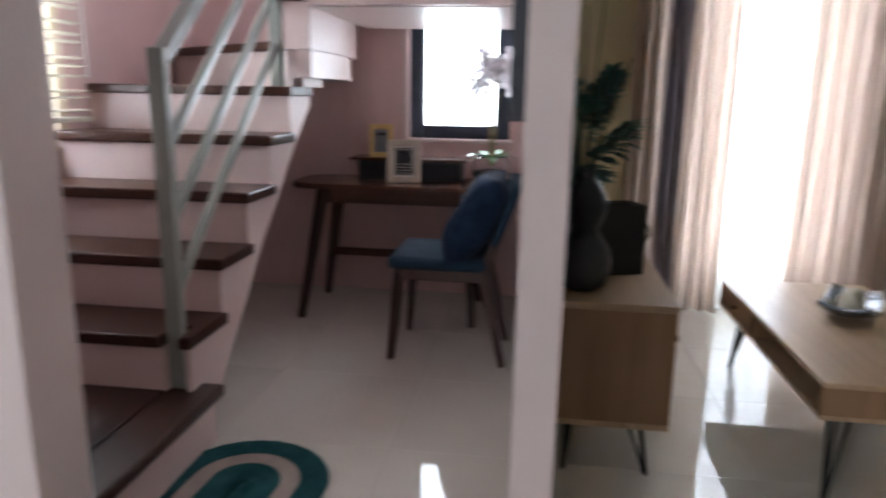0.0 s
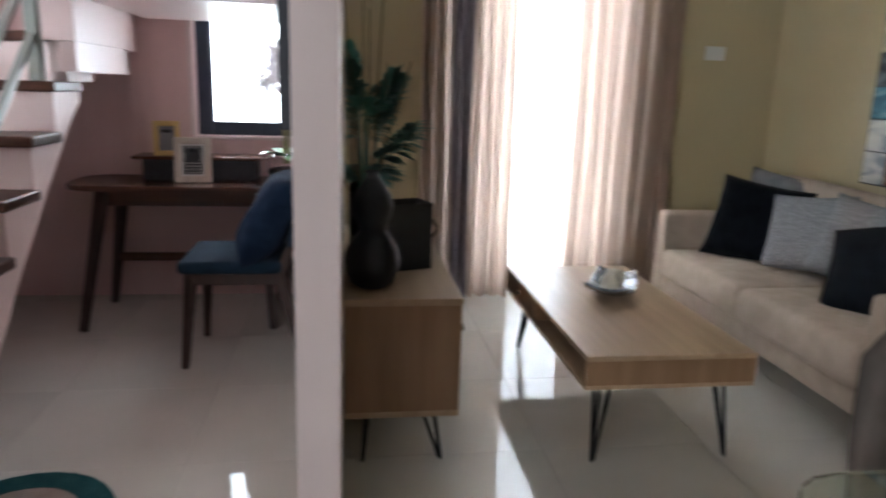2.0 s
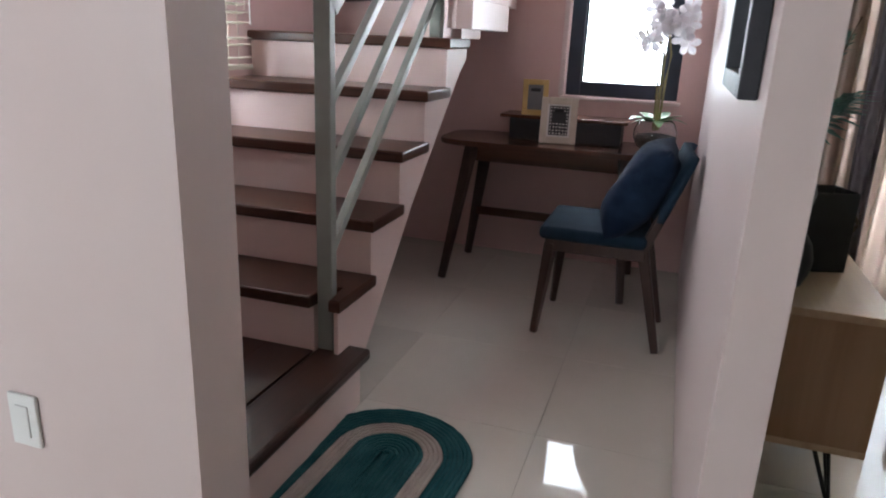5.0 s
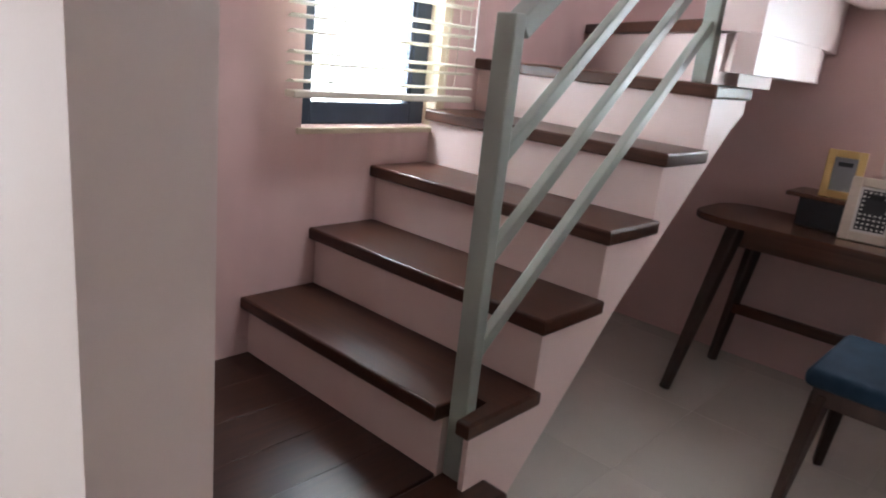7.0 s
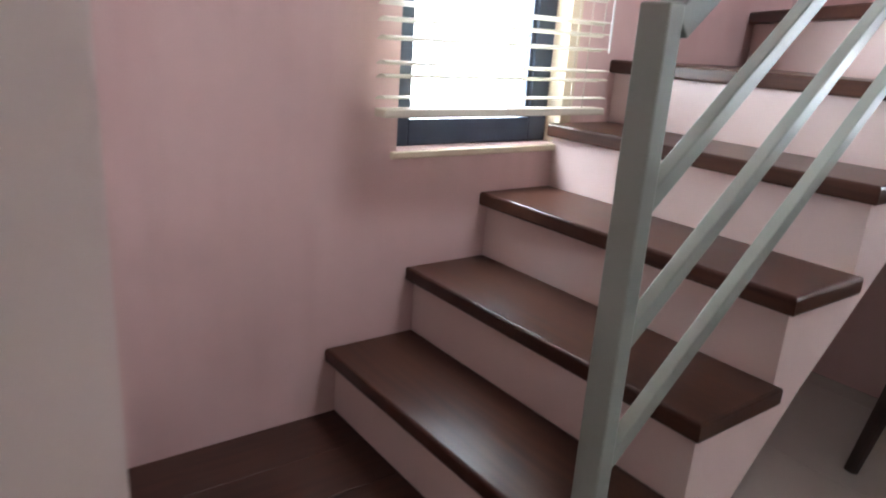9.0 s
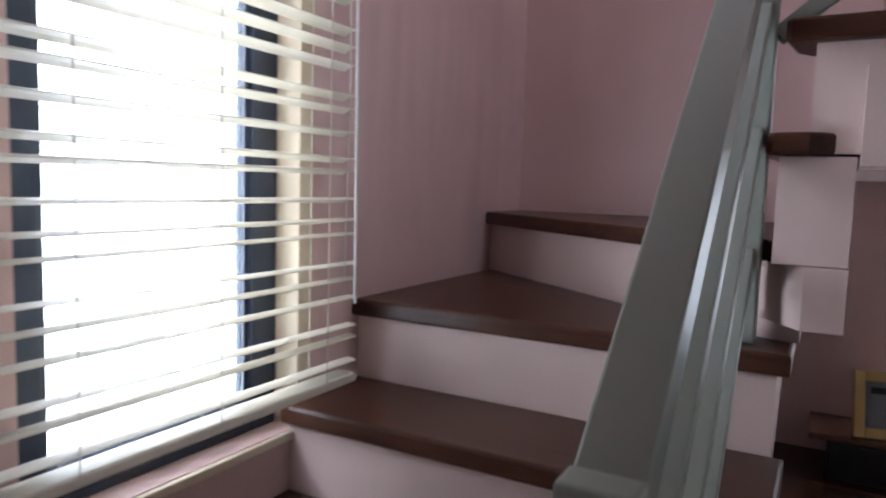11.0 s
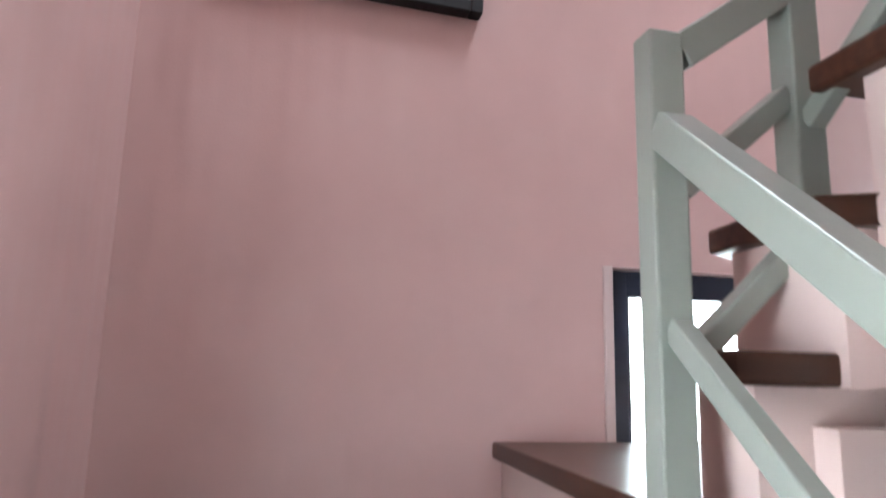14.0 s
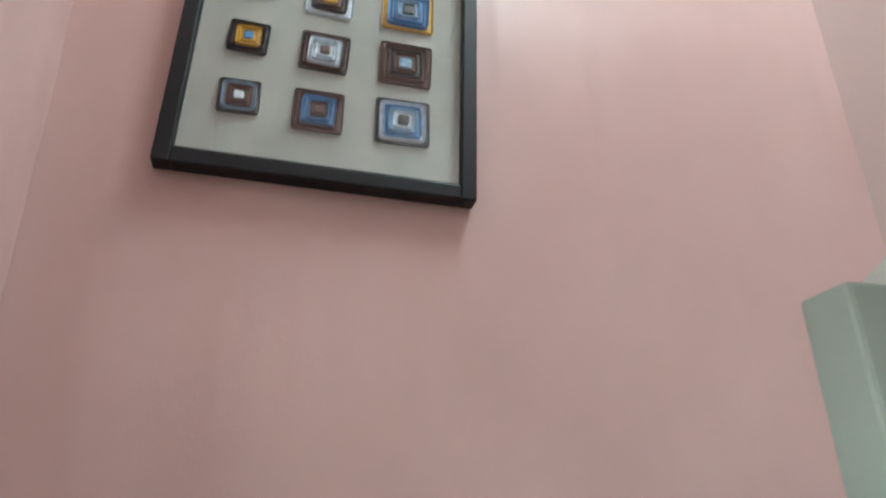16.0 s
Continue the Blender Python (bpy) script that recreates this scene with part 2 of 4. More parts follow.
def bar(bm, a, b, w, h=None, bevel=0.0, taper=1.0):
    """A straight bar of section w by h from a to b; it narrows to taper at b."""
    h = h or w
    a, b = Vector(a), Vector(b)
    d = (b - a).normalized()
    across = d.cross(Vector((0, 0, 1)))
    across = across.normalized() if across.length > 1e-4 else Vector((1, 0, 0))
    up = across.cross(d)
    rings = []
    for p, k in ((a, 1.0), (b, taper)):
        rings.append([bm.verts.new(p + across * (sx * w * k / 2) + up * (sy * h * k / 2)) for sx, sy in ((-1, -1), (1, -1), (1, 1), (-1, 1))])
    faces = [bm.faces.new(rings[0][::-1]), bm.faces.new(rings[1])]
    faces += [bm.faces.new((rings[0][i], rings[0][(i + 1) % 4], rings[1][(i + 1) % 4], rings[1][i])) for i in range(4)]
    if bevel:
        bmesh.ops.bevel(bm, geom=list({e for f in faces for e in f.edges}), offset=bevel, segments=2, affect="EDGES", profile=0.5)
    return bm


def tube(bm, points, r, sides=8, r_end=None, closed=False):
    """A round rod through points, of radius r, narrowing to r_end."""
    pts = [Vector(p) for p in points]
    rings, n = [], len(pts)
    for i, p in enumerate(pts):
        d = (pts[(i + 1) % n] - pts[i - 1]) if closed else (pts[min(i + 1, n - 1)] - pts[max(i - 1, 0)])
        d.normalize()
        a = d.cross(Vector((0, 0, 1)))
        a = a.normalized() if a.length > 1e-3 else Vector((1, 0, 0))
        b = d.cross(a)
        k = r if r_end is None else r + (r_end - r) * i / (n - 1)
        rings.append([bm.verts.new(p + a * (k * math.cos(2 * math.pi * j / sides)) + b * (k * math.sin(2 * math.pi * j / sides))) for j in range(sides)])
    for i in range(n if closed else n - 1):
        q, s = rings[i], rings[(i + 1) % n]
        for j in range(sides):
            bm.faces.new((q[j], q[(j + 1) % sides], s[(j + 1) % sides], s[j]))
    if not closed:
        bm.faces.new(rings[0][::-1]), bm.faces.new(rings[-1])
    return bm


def lathe(bm, profile, sides=32, cx=0.0, cy=0.0, cap=True):
    """A turned shape from radius, height pairs."""
    rings = [[bm.verts.new((cx + r * math.cos(2 * math.pi * j / sides), cy + r * math.sin(2 * math.pi * j / sides), z)) for j in range(sides)] for r, z in profile]
    for q, s in zip(rings, rings[1:]):
        for j in range(sides):
            bm.faces.new((q[j], q[(j + 1) % sides], s[(j + 1) % sides], s[j]))
    if cap:
        bm.faces.new(rings[0][::-1])
    return bm


def cushion(bm, w, h, d, m, pinch=0.16, seed=0, cells=14):
    """A stuffed cushion, w wide, h high, d thick, standing in x, z; with drawn-in sides and a few creases."""
    rng = random.Random(seed)
    ph = [rng.uniform(0, 6) for _ in range(6)]
    grids = []
    for s in (1, -1):
        g = []
        for i in range(cells + 1):
            row = []
            for j in range(cells + 1):
                u, v = 2 * i / cells - 1, 2 * j / cells - 1
                x = u * (1 - pinch * (1 - v * v) * 0.55 * abs(u) ** 2)
                z = v * (1 - pinch * (1 - u * u) * 0.55 * abs(v) ** 2)
                t = ((1 - u ** 4) * (1 - v ** 4)) ** 0.55
                t *= 1 + 0.10 * math.sin(3 * u + ph[0]) * math.cos(2.6 * v + ph[1]) + 0.05 * math.sin(9 * u + 5 * v + ph[2])
                row.append((x * w / 2, s * d / 2 * t, z * h / 2))
            g.append(row)
        grids.append(g)
    made = {}
    def vert(s, i, j):
        edge = i in (0, cells) or j in (0, cells)
        key = (0 if edge else s, i, j)
        if key not in made:
            made[key] = bm.verts.new(m @ Vector(grids[s][i][j]))
        return made[key]
    for s in (0, 1):
        for i in range(cells):
            for j in range(cells):
                f = bm.faces.new((vert(s, i, j), vert(s, i + 1, j), vert(s, i + 1, j + 1), vert(s, i, j + 1)))
                f.smooth = True
    return bm


# ---- the setting ----
YF, XP, ZC = 3.72, 2.02, 2.8
W1 = (1.87, 2.475, 0.935, 2.08)          # stair window: y, y, z, z
W2 = (1.295, 1.885, 0.925, 2.075)       # nook window: x, x, z, z
W3 = (2.80, 3.80, 0.06, 2.35)           # living window: x, x, z, z


def wall(name, x0, x1, y0, y1, z0, z1, material, holes=(), along="x"):
    """A wall with openings through it; a hole gives its start and end along the wall and its heights."""
    bm = bmesh.new()
    lo, hi = (x0, x1) if along == "x" else (y0, y1)
    def piece(a, b, c, d):
        if b - a > 1e-4 and d - c > 1e-4:
            box(bm, *((a, b, y0, y1) if along == "x" else (x0, x1, a, b)), c, d)
    at = lo
    for a, b, c, d in sorted(holes):
        piece(at, a, z0, z1), piece(a, b, z0, c), piece(a, b, d, z1)
        at = b
    piece(at, hi, z0, z1)
    bmesh.ops.remove_doubles(bm, verts=bm.verts[:], dist=1e-5)
    return tagged(part(name, bm, material), kind="structure")


floor = part("floor", box(box(bmesh.new(), -2.0, 4.72, -3.0, 0.95, -0.12, -0.004), -0.15, 4.72, 0.95, YF, -0.12, -0.004), GROUT)
tagged(floor, "glossy cream porcelain tile floor with fine joints", kind="structure")
wall("wall_left", -0.15, 0, 0.95, YF, 0, 5.4, PINK, [W1], "y")
wall("wall_far", -0.15, XP + 0.055, YF, YF + 0.15, 0, 5.4, PINK, [W2])
wall("wall_living", XP + 0.055, 4.87, YF, YF + 0.15, 0, ZC, CREAM, [W3])
wall("wall_right", 4.72, 4.87, -3.0, YF, 0, ZC, CREAM, (), "y")
wall("wall_partition", XP, XP + 0.09, 1.03, YF, 0, 5.4, BLUSH, (), "y")
wall("wall_stub", -2.0, 1.117, 0.795, 0.95, 0, ZC, BLUSH)
wall("wall_dining", -2.15, -2.0, -3.0, 0.95, 0, ZC, BLUSH, (), "y")
wall("wall_back", -2.15, 4.87, -3.15, -3.0, 0, ZC, BLUSH, [(-1.2, 0.4, 0.85, 2.2)])
wall("wall_landing", -0.15, XP, 0.8, 0.95, ZC + 0.2, 5.4, BLUSH, ())
for name, r in (("ceiling_dining", (-2.0, 4.72, -3.0, 0.95)), ("ceiling_living", (XP + 0.09, 4.72, 0.95, YF))):
    tagged(part(name, box(bmesh.new(), *r, ZC, ZC + 0.2), WHITE), kind="structure")
# stairwell ceiling out of view, its gap made for the added roof lamp
bm = bmesh.new()
for r in ((-0.15, XP + 0.09, 0.8, 2.15), (-0.15, XP + 0.09, 3.35, YF + 0.15), (-0.15, 1.34, 2.15, 3.35), (1.9, XP + 0.09, 2.15, 3.35)):
    box(bm, *r, 5.4, 5.5)
tagged(part("ceiling_stairwell", bm, WHITE), "white unseen ceiling of the stairwell, open for an added roof light", kind="structure")
for name, r, rot in (("backdrop_living", (2.2, 5.0, -0.2, 2.8), "y"), ("backdrop_nook", (0.6, 2.7, 0.2, 2.9), "y")):
    tagged(part(name, box(bmesh.new(), r[0], r[1], YF + 1.2, YF + 1.22, r[2], r[3]), TREES if name == "backdrop_nook" else SKYGLOW), "white overcast daylight outside", kind="structure")
tagged(part("backdrop_stair", box(bmesh.new(), -1.42, -1.4, 0.6, 4.2, 0.0, 3.2), TREES), "white overcast daylight outside", kind="structure")
tagged(part("backdrop_back", box(bmesh.new(), -2.6, 1.8, -4.4, -4.38, 0.2, 3.2), SKYGLOW), "white overcast daylight outside", kind="structure")


# windows: dark aluminium frames with glass, and plastered reveals
def window(name, label, u0, u1, z0, z1, across, at, mid=None):
    """across: 'x' for a window in a wall along x at y=at, 'y' for one in a wall along y at x=at."""
    w = thing(name, label, "window", kind="structure")
    def b(name, a0, a1, d0, d1, c0, c1, material, label="", bev=0.004):
        r = (a0, a1, at + d0, at + d1) if across == "x" else (at - d1, at - d0, a0, a1)
        return part(name, box(bmesh.new(), *r, c0, c1, bev), material, w, label)
    f = 0.075
    for a0, a1, c0, c1 in ((u0, u0 + f, z0, z1), (u1 - f, u1, z0, z1), (u0 + f, u1 - f, z0, z0 + f), (u0 + f, u1 - f, z1 - f, z1)):
        b("window_frame", a0, a1, 0.06, 0.11, c0, c1, FRAME, "dark aluminium frame")
    for a0, a1, c0, c1 in ((u0 + f, u0 + f + 0.012, z0 + f, z1 - f), (u1 - f - 0.012, u1 - f, z0 + f, z1 - f)):
        b("glazing_bead", a0, a1, 0.07, 0.1, c0, c1, FRAME, "", 0.002)
    p = b("pane", u0 + f + 0.012, u1 - f - 0.012, 0.082, 0.087, z0 + f, z1 - f, GLASS, "clear window glass", 0)
    p.visible_shadow = False
    return w


window("window_1", "dark aluminium casement window with bright daylight behind", *W1, "y", 0)
window("window_2", "dark aluminium window above the desk, blown out with daylight", *W2, "x", YF)
window("window_3", "tall living-room window behind curtains", *W3, "x", YF)
for nm, r in (("window_trim_sill", (-0.06, 0.012, W1[0] - 0.02, W1[1] + 0.045, W1[2] - 0.022, W1[2] - 0.002)), ("window_trim_side", (-0.06, 0.006, W1[1] - 0.002, W1[1] + 0.045, W1[2], W1[3]))):
    tagged(part(nm, box(bmesh.new(), *r, 0.003), IVORY), "ivory window reveal trim", kind="structure")
tagged(part("window_sill_trim", box(bmesh.new(), W2[0] - 0.02, W2[1] + 0.02, YF - 0.02, YF + 0.06, W2[2] - 0.02, W2[2] - 0.002, 0.003), BLUSH), "painted window sill", kind="structure")
tagged(part("window_side_trim", box(bmesh.new(), W2[0] - 0.03, W2[0] - 0.002, YF - 0.008, YF + 0.06, W2[2], W2[3], 0.003), BLUSH), "painted window reveal", kind="structure")

# ---- staircase ----
stairs = thing("staircase", "half-turn winder staircase with dark-stained treads and pink painted risers", "staircase", kind="structure")
RUN = 0.2525
PN0, PN1, PNY = 0.864, 0.932, 1.795        # the notch of the second tread round the post
yk = {k: 1.668 + RUN * (k - 2) for k in range(2, 7)}


def tread(points, z, name="tread"):
    part(name, prism(bmesh.new(), points, z - 0.042, z, 0.007), TREAD, stairs)


# platform: pink body, dark plank top with an overhanging nosing
part("platform_body", box(bmesh.new(), 0.0, 1.0, 0.95, 1.76, 0, 0.158), RISER, stairs, "pink painted base of the lowest step")
for i in range(6):
    a, b = 0.0 + i * 0.1713, 0.0 + (i + 1) * 0.1713
    part("plank", box(bmesh.new(), a, b - 0.0008, 0.95, 1.79, 0.158, 0.2, 0.0015 if i < 5 else 0.012), TREADY, stairs, "dark-stained platform plank")
for k in range(2, 7):
    y = yk[k]
    if k == 2:
        shape = [(0.001, y), (PN0, y), (PN0, PNY), (PN1, PNY), (PN1, y), (0.972, y), (0.972, y + RUN + 0.03), (0.001, y + RUN + 0.03)]
    elif k < 6:
        shape = [(0.001, y), (0.972, y), (0.972, y + RUN + 0.03), (0.001, y + RUN + 0.03)]
    else:
        shape = [(0.001, y), (0.972, y), (0.972, 2.97), (0.9, 2.97), (0.001, 3.71)]
    tread(shape, 0.2 * k)
saw = [(1.797, 0.158), (1.797, 0.358), (1.95, 0.358), (1.95, 0.558), (2.203, 0.558), (2.203, 0.758), (2.455, 0.758), (2.455, 0.958), (2.708, 0.958), (2.708, 1.158),
       (2.99, 1.158), (2.99, 1.11), (2.90, 1.055), (2.795, 0.965), (2.33, 0.558), (1.93, 0.148), (1.80, 0.006), (1.797, 0.006)]
part("flight_body", side(bmesh.new(), saw, 0.0, 0.95), RISER, stairs, "pink painted lower flight with a sloped underside")
part("riser", prism(bmesh.new(), [(0, 1.70), (PN0 - 0.002, 1.70), (PN0 - 0.002, 1.797), (0, 1.797)], 0.158, 0.358), RISER, stairs)
part("riser", prism(bmesh.new(), [(PN1 + 0.002, 1.70), (0.95, 1.70), (0.95, 1.797), (PN1 + 0.002, 1.797)], 0.158, 0.358), RISER, stairs)
# the winder block, its underside a step lower than the return flight's
part("winder_body", prism(bmesh.new(), [(0, 3.472), (0.84, 2.855), (0.90, 2.83), (0.98, 2.72), (1.05, 2.72), (1.05, 3.32), (0.96, YF), (0, YF)], 1.24, 1.358), RISER, stairs, "pink painted underside of the winders")
part("winder_body", prism(bmesh.new(), [(0, 2.99), (0.94, 2.99), (0, 3.62)], 1.06, 1.158), RISER, stairs, "pink painted underside of the winders")
part("riser", prism(bmesh.new(), [(0, 3.472), (0.84, 2.855), (0.90, 2.83), (0.98, 2.80), (0.98, 3.1), (0, YF - 0.002)], 1.2, 1.24), RISER, stairs)
tread([(0.001, 3.43), (0.845, 2.80), (0.915, 2.80), (0.915, 2.76), (0.955, 2.74), (0.972, 2.76), (0.972, 3.715), (0.001, 3.715)], 1.4)
part("riser", prism(bmesh.new(), [(0.975, YF - 0.002), (0.925, 2.82), (0.925, 2.722), (1.048, 2.722), (1.048, 3.318), (1.0, YF - 0.002)], 1.36, 1.557), RISER, stairs)
tread([(0.948, 3.715), (0.898, 2.79), (0.903, 2.715), (0.915, 2.70), (0.972, 2.697), (1.06, 2.75), (1.70, 3.715)], 1.6)
part("riser", prism(bmesh.new(), [(1.60, YF - 0.002), (0.972, 2.84), (0.972, 2.722), (XP - 0.002, 2.722), (XP - 0.002, YF - 0.002)], 1.562, 1.757), RISER, stairs)
tread([(1.565, 3.715), (0.935, 2.83), (0.922, 2.71), (0.932, 2.697), (1.075, 2.694), (1.12, 2.72), (XP - 0.012, 3.2), (XP - 0.012, 3.715)], 1.8)
part("riser", prism(bmesh.new(), [(1.99, 3.35), (1.074, 2.89), (1.074, 2.68), (XP - 0.002, 2.68), (XP - 0.002, 3.33)], 1.757, 1.957), RISER, stairs)
tread([(XP - 0.012, 3.40), (1.055, 2.92), (1.045, 2.735), (1.055, 2.69), (1.121, 2.672), (1.20, 2.62), (XP - 0.012, 2.62)], 2.0)
n2 = 5
noses = [2.735 - 0.2525 * i for i in range(n2)]
for i, y in enumerate(noses):
    tread([(1.098, y), (XP - 0.012, y), (XP - 0.012, y - RUN - 0.03), (1.098, y - RUN - 0.03)], 2.2 + 0.2 * i)
upper = [(2.672, 1.70), (2.672, 2.158)]
for i, y in enumerate(noses):
    z = 2.2 + 0.2 * i
    upper += [(y - 0.03, z - 0.042)] if i == 0 else [(y - 0.03, z - 0.2 - 0.042), (y - 0.03, z - 0.042)]
end = noses[-1] - 0.03 - RUN
upper += [(end, 2.2 + 0.2 * (n2 - 1) - 0.042), (end, 1.70 + 0.8 * (2.672 - end))]
upper = [upper[0], upper[1]] + upper[3:]
part("flight_body", side(bmesh.new(), upper, 1.125, XP - 0.002), RISER, stairs, "pink painted return flight with a sloped underside")
part("beam", box(bmesh.new(), 1.052, XP - 0.002, 2.68, 2.722, 1.54, 1.71), RISER, stairs, "pink painted beam under the return flight")
part("soffit_slab", box(bmesh.new(), 1.052, XP - 0.002, 2.724, YF - 0.002, 1.535, 1.556), RISER, stairs, "flat painted underside of the winders")
tagged(part("floor_landing", box(bmesh.new(), -0.15, XP, 0.95, end + 0.02, 2.8, 3.0), WHITE), kind="structure")

# railing: square grey-green tube
rail = thing("stair_railing", "grey-green painted square steel tube stair railing", "railing")
XR = 0.893


def post(x, y, z0, z1, s=0.05, d=0.045):
    part("post", box(bmesh.new(), x - s / 2, x + s / 2, y - d / 2, y + d / 2, z0, z1, 0.004), RAIL, rail)


def rails(a, b, heights_a, heights_b, top=True):
    for i, (p, q) in enumerate(zip(heights_a, heights_b)):
        w, h = (0.05, 0.047) if i == 0 and top else (0.028, 0.031)
        part("handrail" if i == 0 and top else "rail", bar(bmesh.new(), (*a, p), (*b, q), w, h, 0.003), RAIL, rail)


post(XR, 1.735, 0.2, 1.302, 0.054, 0.036)
post(0.880, 2.76, 1.2, 2.225, 0.05, 0.046)
post(1.125, 2.79, 2.0, 3.2, 0.05, 0.05)
rails((XR, 1.755), (0.880, 2.738), (1.272, 1.0, 0.765, 0.53), (2.083, 1.825, 1.60, 1.375))
part("handrail", bar(bmesh.new(), (0.904, 2.765, 2.2), (1.102, 2.79, 2.346), 0.048, 0.05, 0.003), RAIL, rail)
for p, q in ((2.01, 2.175), (1.78, 1.95)):
    part("rail", bar(bmesh.new(), (0.904, 2.765, p), (1.102, 2.79, q), 0.03, 0.034, 0.003), RAIL, rail)
rails((1.125, 2.766), (1.125, 1.45), (2.37, 2.13), (3.41, 3.17))

# ---- stairwell things ----
blind = thing("venetian_blind", "ivory venetian blind with open slats hanging over the stair window", "blind")
BY0, BY1 = 1.767, 2.565
me_slat = None
for i in range(24):
    z = 1.085 + 0.046 * i
    bm = bmesh.new()
    rows = [(-0.024, -0.004), (-0.012, 0.001), (0.0, 0.003), (0.012, 0.001), (0.024, -0.004)]
    tilt = radians(8)
    pr = [(dx * math.cos(tilt) - dz * math.sin(tilt), dx * math.sin(tilt) + dz * math.cos(tilt)) for dx, dz in rows]
    pr = pr + [(x, zz - 0.0015) for x, zz in reversed(pr)]
    a, b = [bm.verts.new((x, BY0, zz)) for x, zz in pr], [bm.verts.new((x, BY1, zz)) for x, zz in pr]
    bm.faces.new(a), bm.faces.new(b[::-1])
    for j in range(len(pr)):
        bm.faces.new((a[j], b[j], b[(j + 1) % len(pr)], a[(j + 1) % len(pr)]))
    if me_slat is None:
        s = part("slat", bm, SLAT, blind)
        me_slat = s.data
    else:
        bm.free()
        s = new("slat", me_slat)
        s.parent = blind
    s.location = (0.075, 0, z)
    s.rotation_euler = (radians(0.25 * math.sin(i * 2.3)), 0, 0)
part("bottom_rail", box(bmesh.new(), 0.049, 0.101, BY0, BY1, 1.035, 1.056, 0.004), SLAT, blind)
part("head_rail", box(bmesh.new(), 0.004, 0.108, BY0, BY1, 2.175, 2.23, 0.004), SLAT, blind)
for y in (1.90, 2.165, 2.46):
    for x in (0.05, 0.1):
        part("ladder_cord", tube(bmesh.new(), [(x, y, 1.05), (x, y, 2.18)], 0.0013, 5), CORD, blind)
part("tilt_wand", tube(bmesh.new(), [(0.112, 2.525, 2.17), (0.114, 2.53, 1.6), (0.115, 2.533, 1.22)], 0.0035, 8), PLASTIC, blind)
part("pull_cord", tube(bmesh.new(), [(0.11, 2.50, 2.17), (0.115, 2.505, 1.7), (0.111, 2.50, 1.28)], 0.0016, 6), CORD, blind)


def picture(name, label, x0, x1, z0, z1, y, thick, rim, frame_mat, mat_mat):
    """A picture on a wall along x whose face is y; it faces -y. Returns the thing."""
    p = thing(name, label, "picture")
    for a0, a1, c0, c1 in ((x0, x0 + rim, z0, z1), (x1 - rim, x1, z0, z1), (x0 + rim, x1 - rim, z0, z0 + rim), (x0 + rim, x1 - rim, z1 - rim, z1)):
        part("frame_side", box(bmesh.new(), a0, a1, y - thick, y, c0, c1, 0.004), frame_mat, p, "frame moulding")
    part("mat", box(bmesh.new(), x0 + rim, x1 - rim, y - thick * 0.35, y, z0 + rim, z1 - rim), mat_mat, p, "linen coloured backing")
    return p


PX0, PX1, PZ0 = 0.216, 0.895, 2.758
mosaic = picture("framed_mosaic", "black shadow-box frame with rows of small patterned squares", PX0, PX1, PZ0, PZ0 + 1.02, YF - 0.002, 0.045, 0.036, EBONY, MAT)
tints = {"w": (0.62, 0.66, 0.72), "b": (0.06, 0.20, 0.42), "n": (0.10, 0.045, 0.035), "k": (0.02, 0.02, 0.025), "y": (0.62, 0.36, 0.03), "l": (0.25, 0.40, 0.55)}
TINT = {k: surface("glaze_" + n, tuple(v * 0.8 for v in c), tuple(min(1, v * 1.2) for v in c), 0.35, 60, 140, 0.25) for (k, c), n in zip(tints.items(), ("white", "blue", "brown", "black", "yellow", "pale_blue"))}
patterns = [["klnnw", "nnbbkn", "kwblwk"], ["kkyyb", "knwwwn", "nnknl"], ["bnky", "wkny", "ybblk"], ["nbwk", "ynnb", "lbwk"], ["kwnb", "bllk", "nykw"]]
rng = random.Random(4)
for r in range(5):
    for c in range(3):
        cx, cz = PX0 + (0.146, 0.318, 0.508)[c], PZ0 + 0.188 + r * 0.163 + (0.006, -0.002, 0.002)[c]
        sq = new("square")
        sq.parent = mosaic
        half = (0.045, 0.056, 0.063)[c]
        seq = patterns[r][c]
        for i, k in enumerate(seq):
            h = half * (1 - i / (len(seq) + 0.3))
            y1 = YF - 0.016 - 0.0025 * i
            bm = box(bmesh.new(), -h, h, -0.004, 0, -h * 0.95, h * 0.95, min(0.35 * h, 0.008 + 0.004 * (i % 2)), 2)
            bmesh.ops.transform(bm, matrix=pose(cx, y1, cz, 0, rng.uniform(-3, 3), 0), verts=bm.verts[:])
            o = part("tile_layer", bm, TINT[k], sq)

pane = part("picture_glass", box(bmesh.new(), PX0 + 0.04, PX1 - 0.04, YF - 0.040, YF - 0.037, PZ0 + 0.04, PZ0 + 0.98), GLASS, mosaic, "clear picture glass")
pane.visible_shadow = False

mosaic.matrix_world = pose(PX1, YF, PZ0, 0, 2.4, 0) @ Matrix.Translation((-PX1, -YF, -PZ0))  # hangs a little crooked

# ---- nook ----
desk = thing("writing_desk", "dark walnut writing desk with rounded ends and splayed tapered legs", "desk", pose(-0.06, 0.07, 0))
ZD = 0.70
outline = []
for cx, cy, a0 in ((1.80, 3.30, -90), (1.80, 3.525, 0), (0.92, 3.525, 90), (0.92, 3.30, 180)):
    rx, ry = (0.14, 0.12)
    outline += [(cx + rx * math.cos(radians(a0 + t)), cy + ry * math.sin(radians(a0 + t))) for t in range(0, 91, 15)]
part("desktop", prism(bmesh.new(), outline, ZD - 0.028, ZD, 0.006), WALNUTX, desk, "dark walnut top")
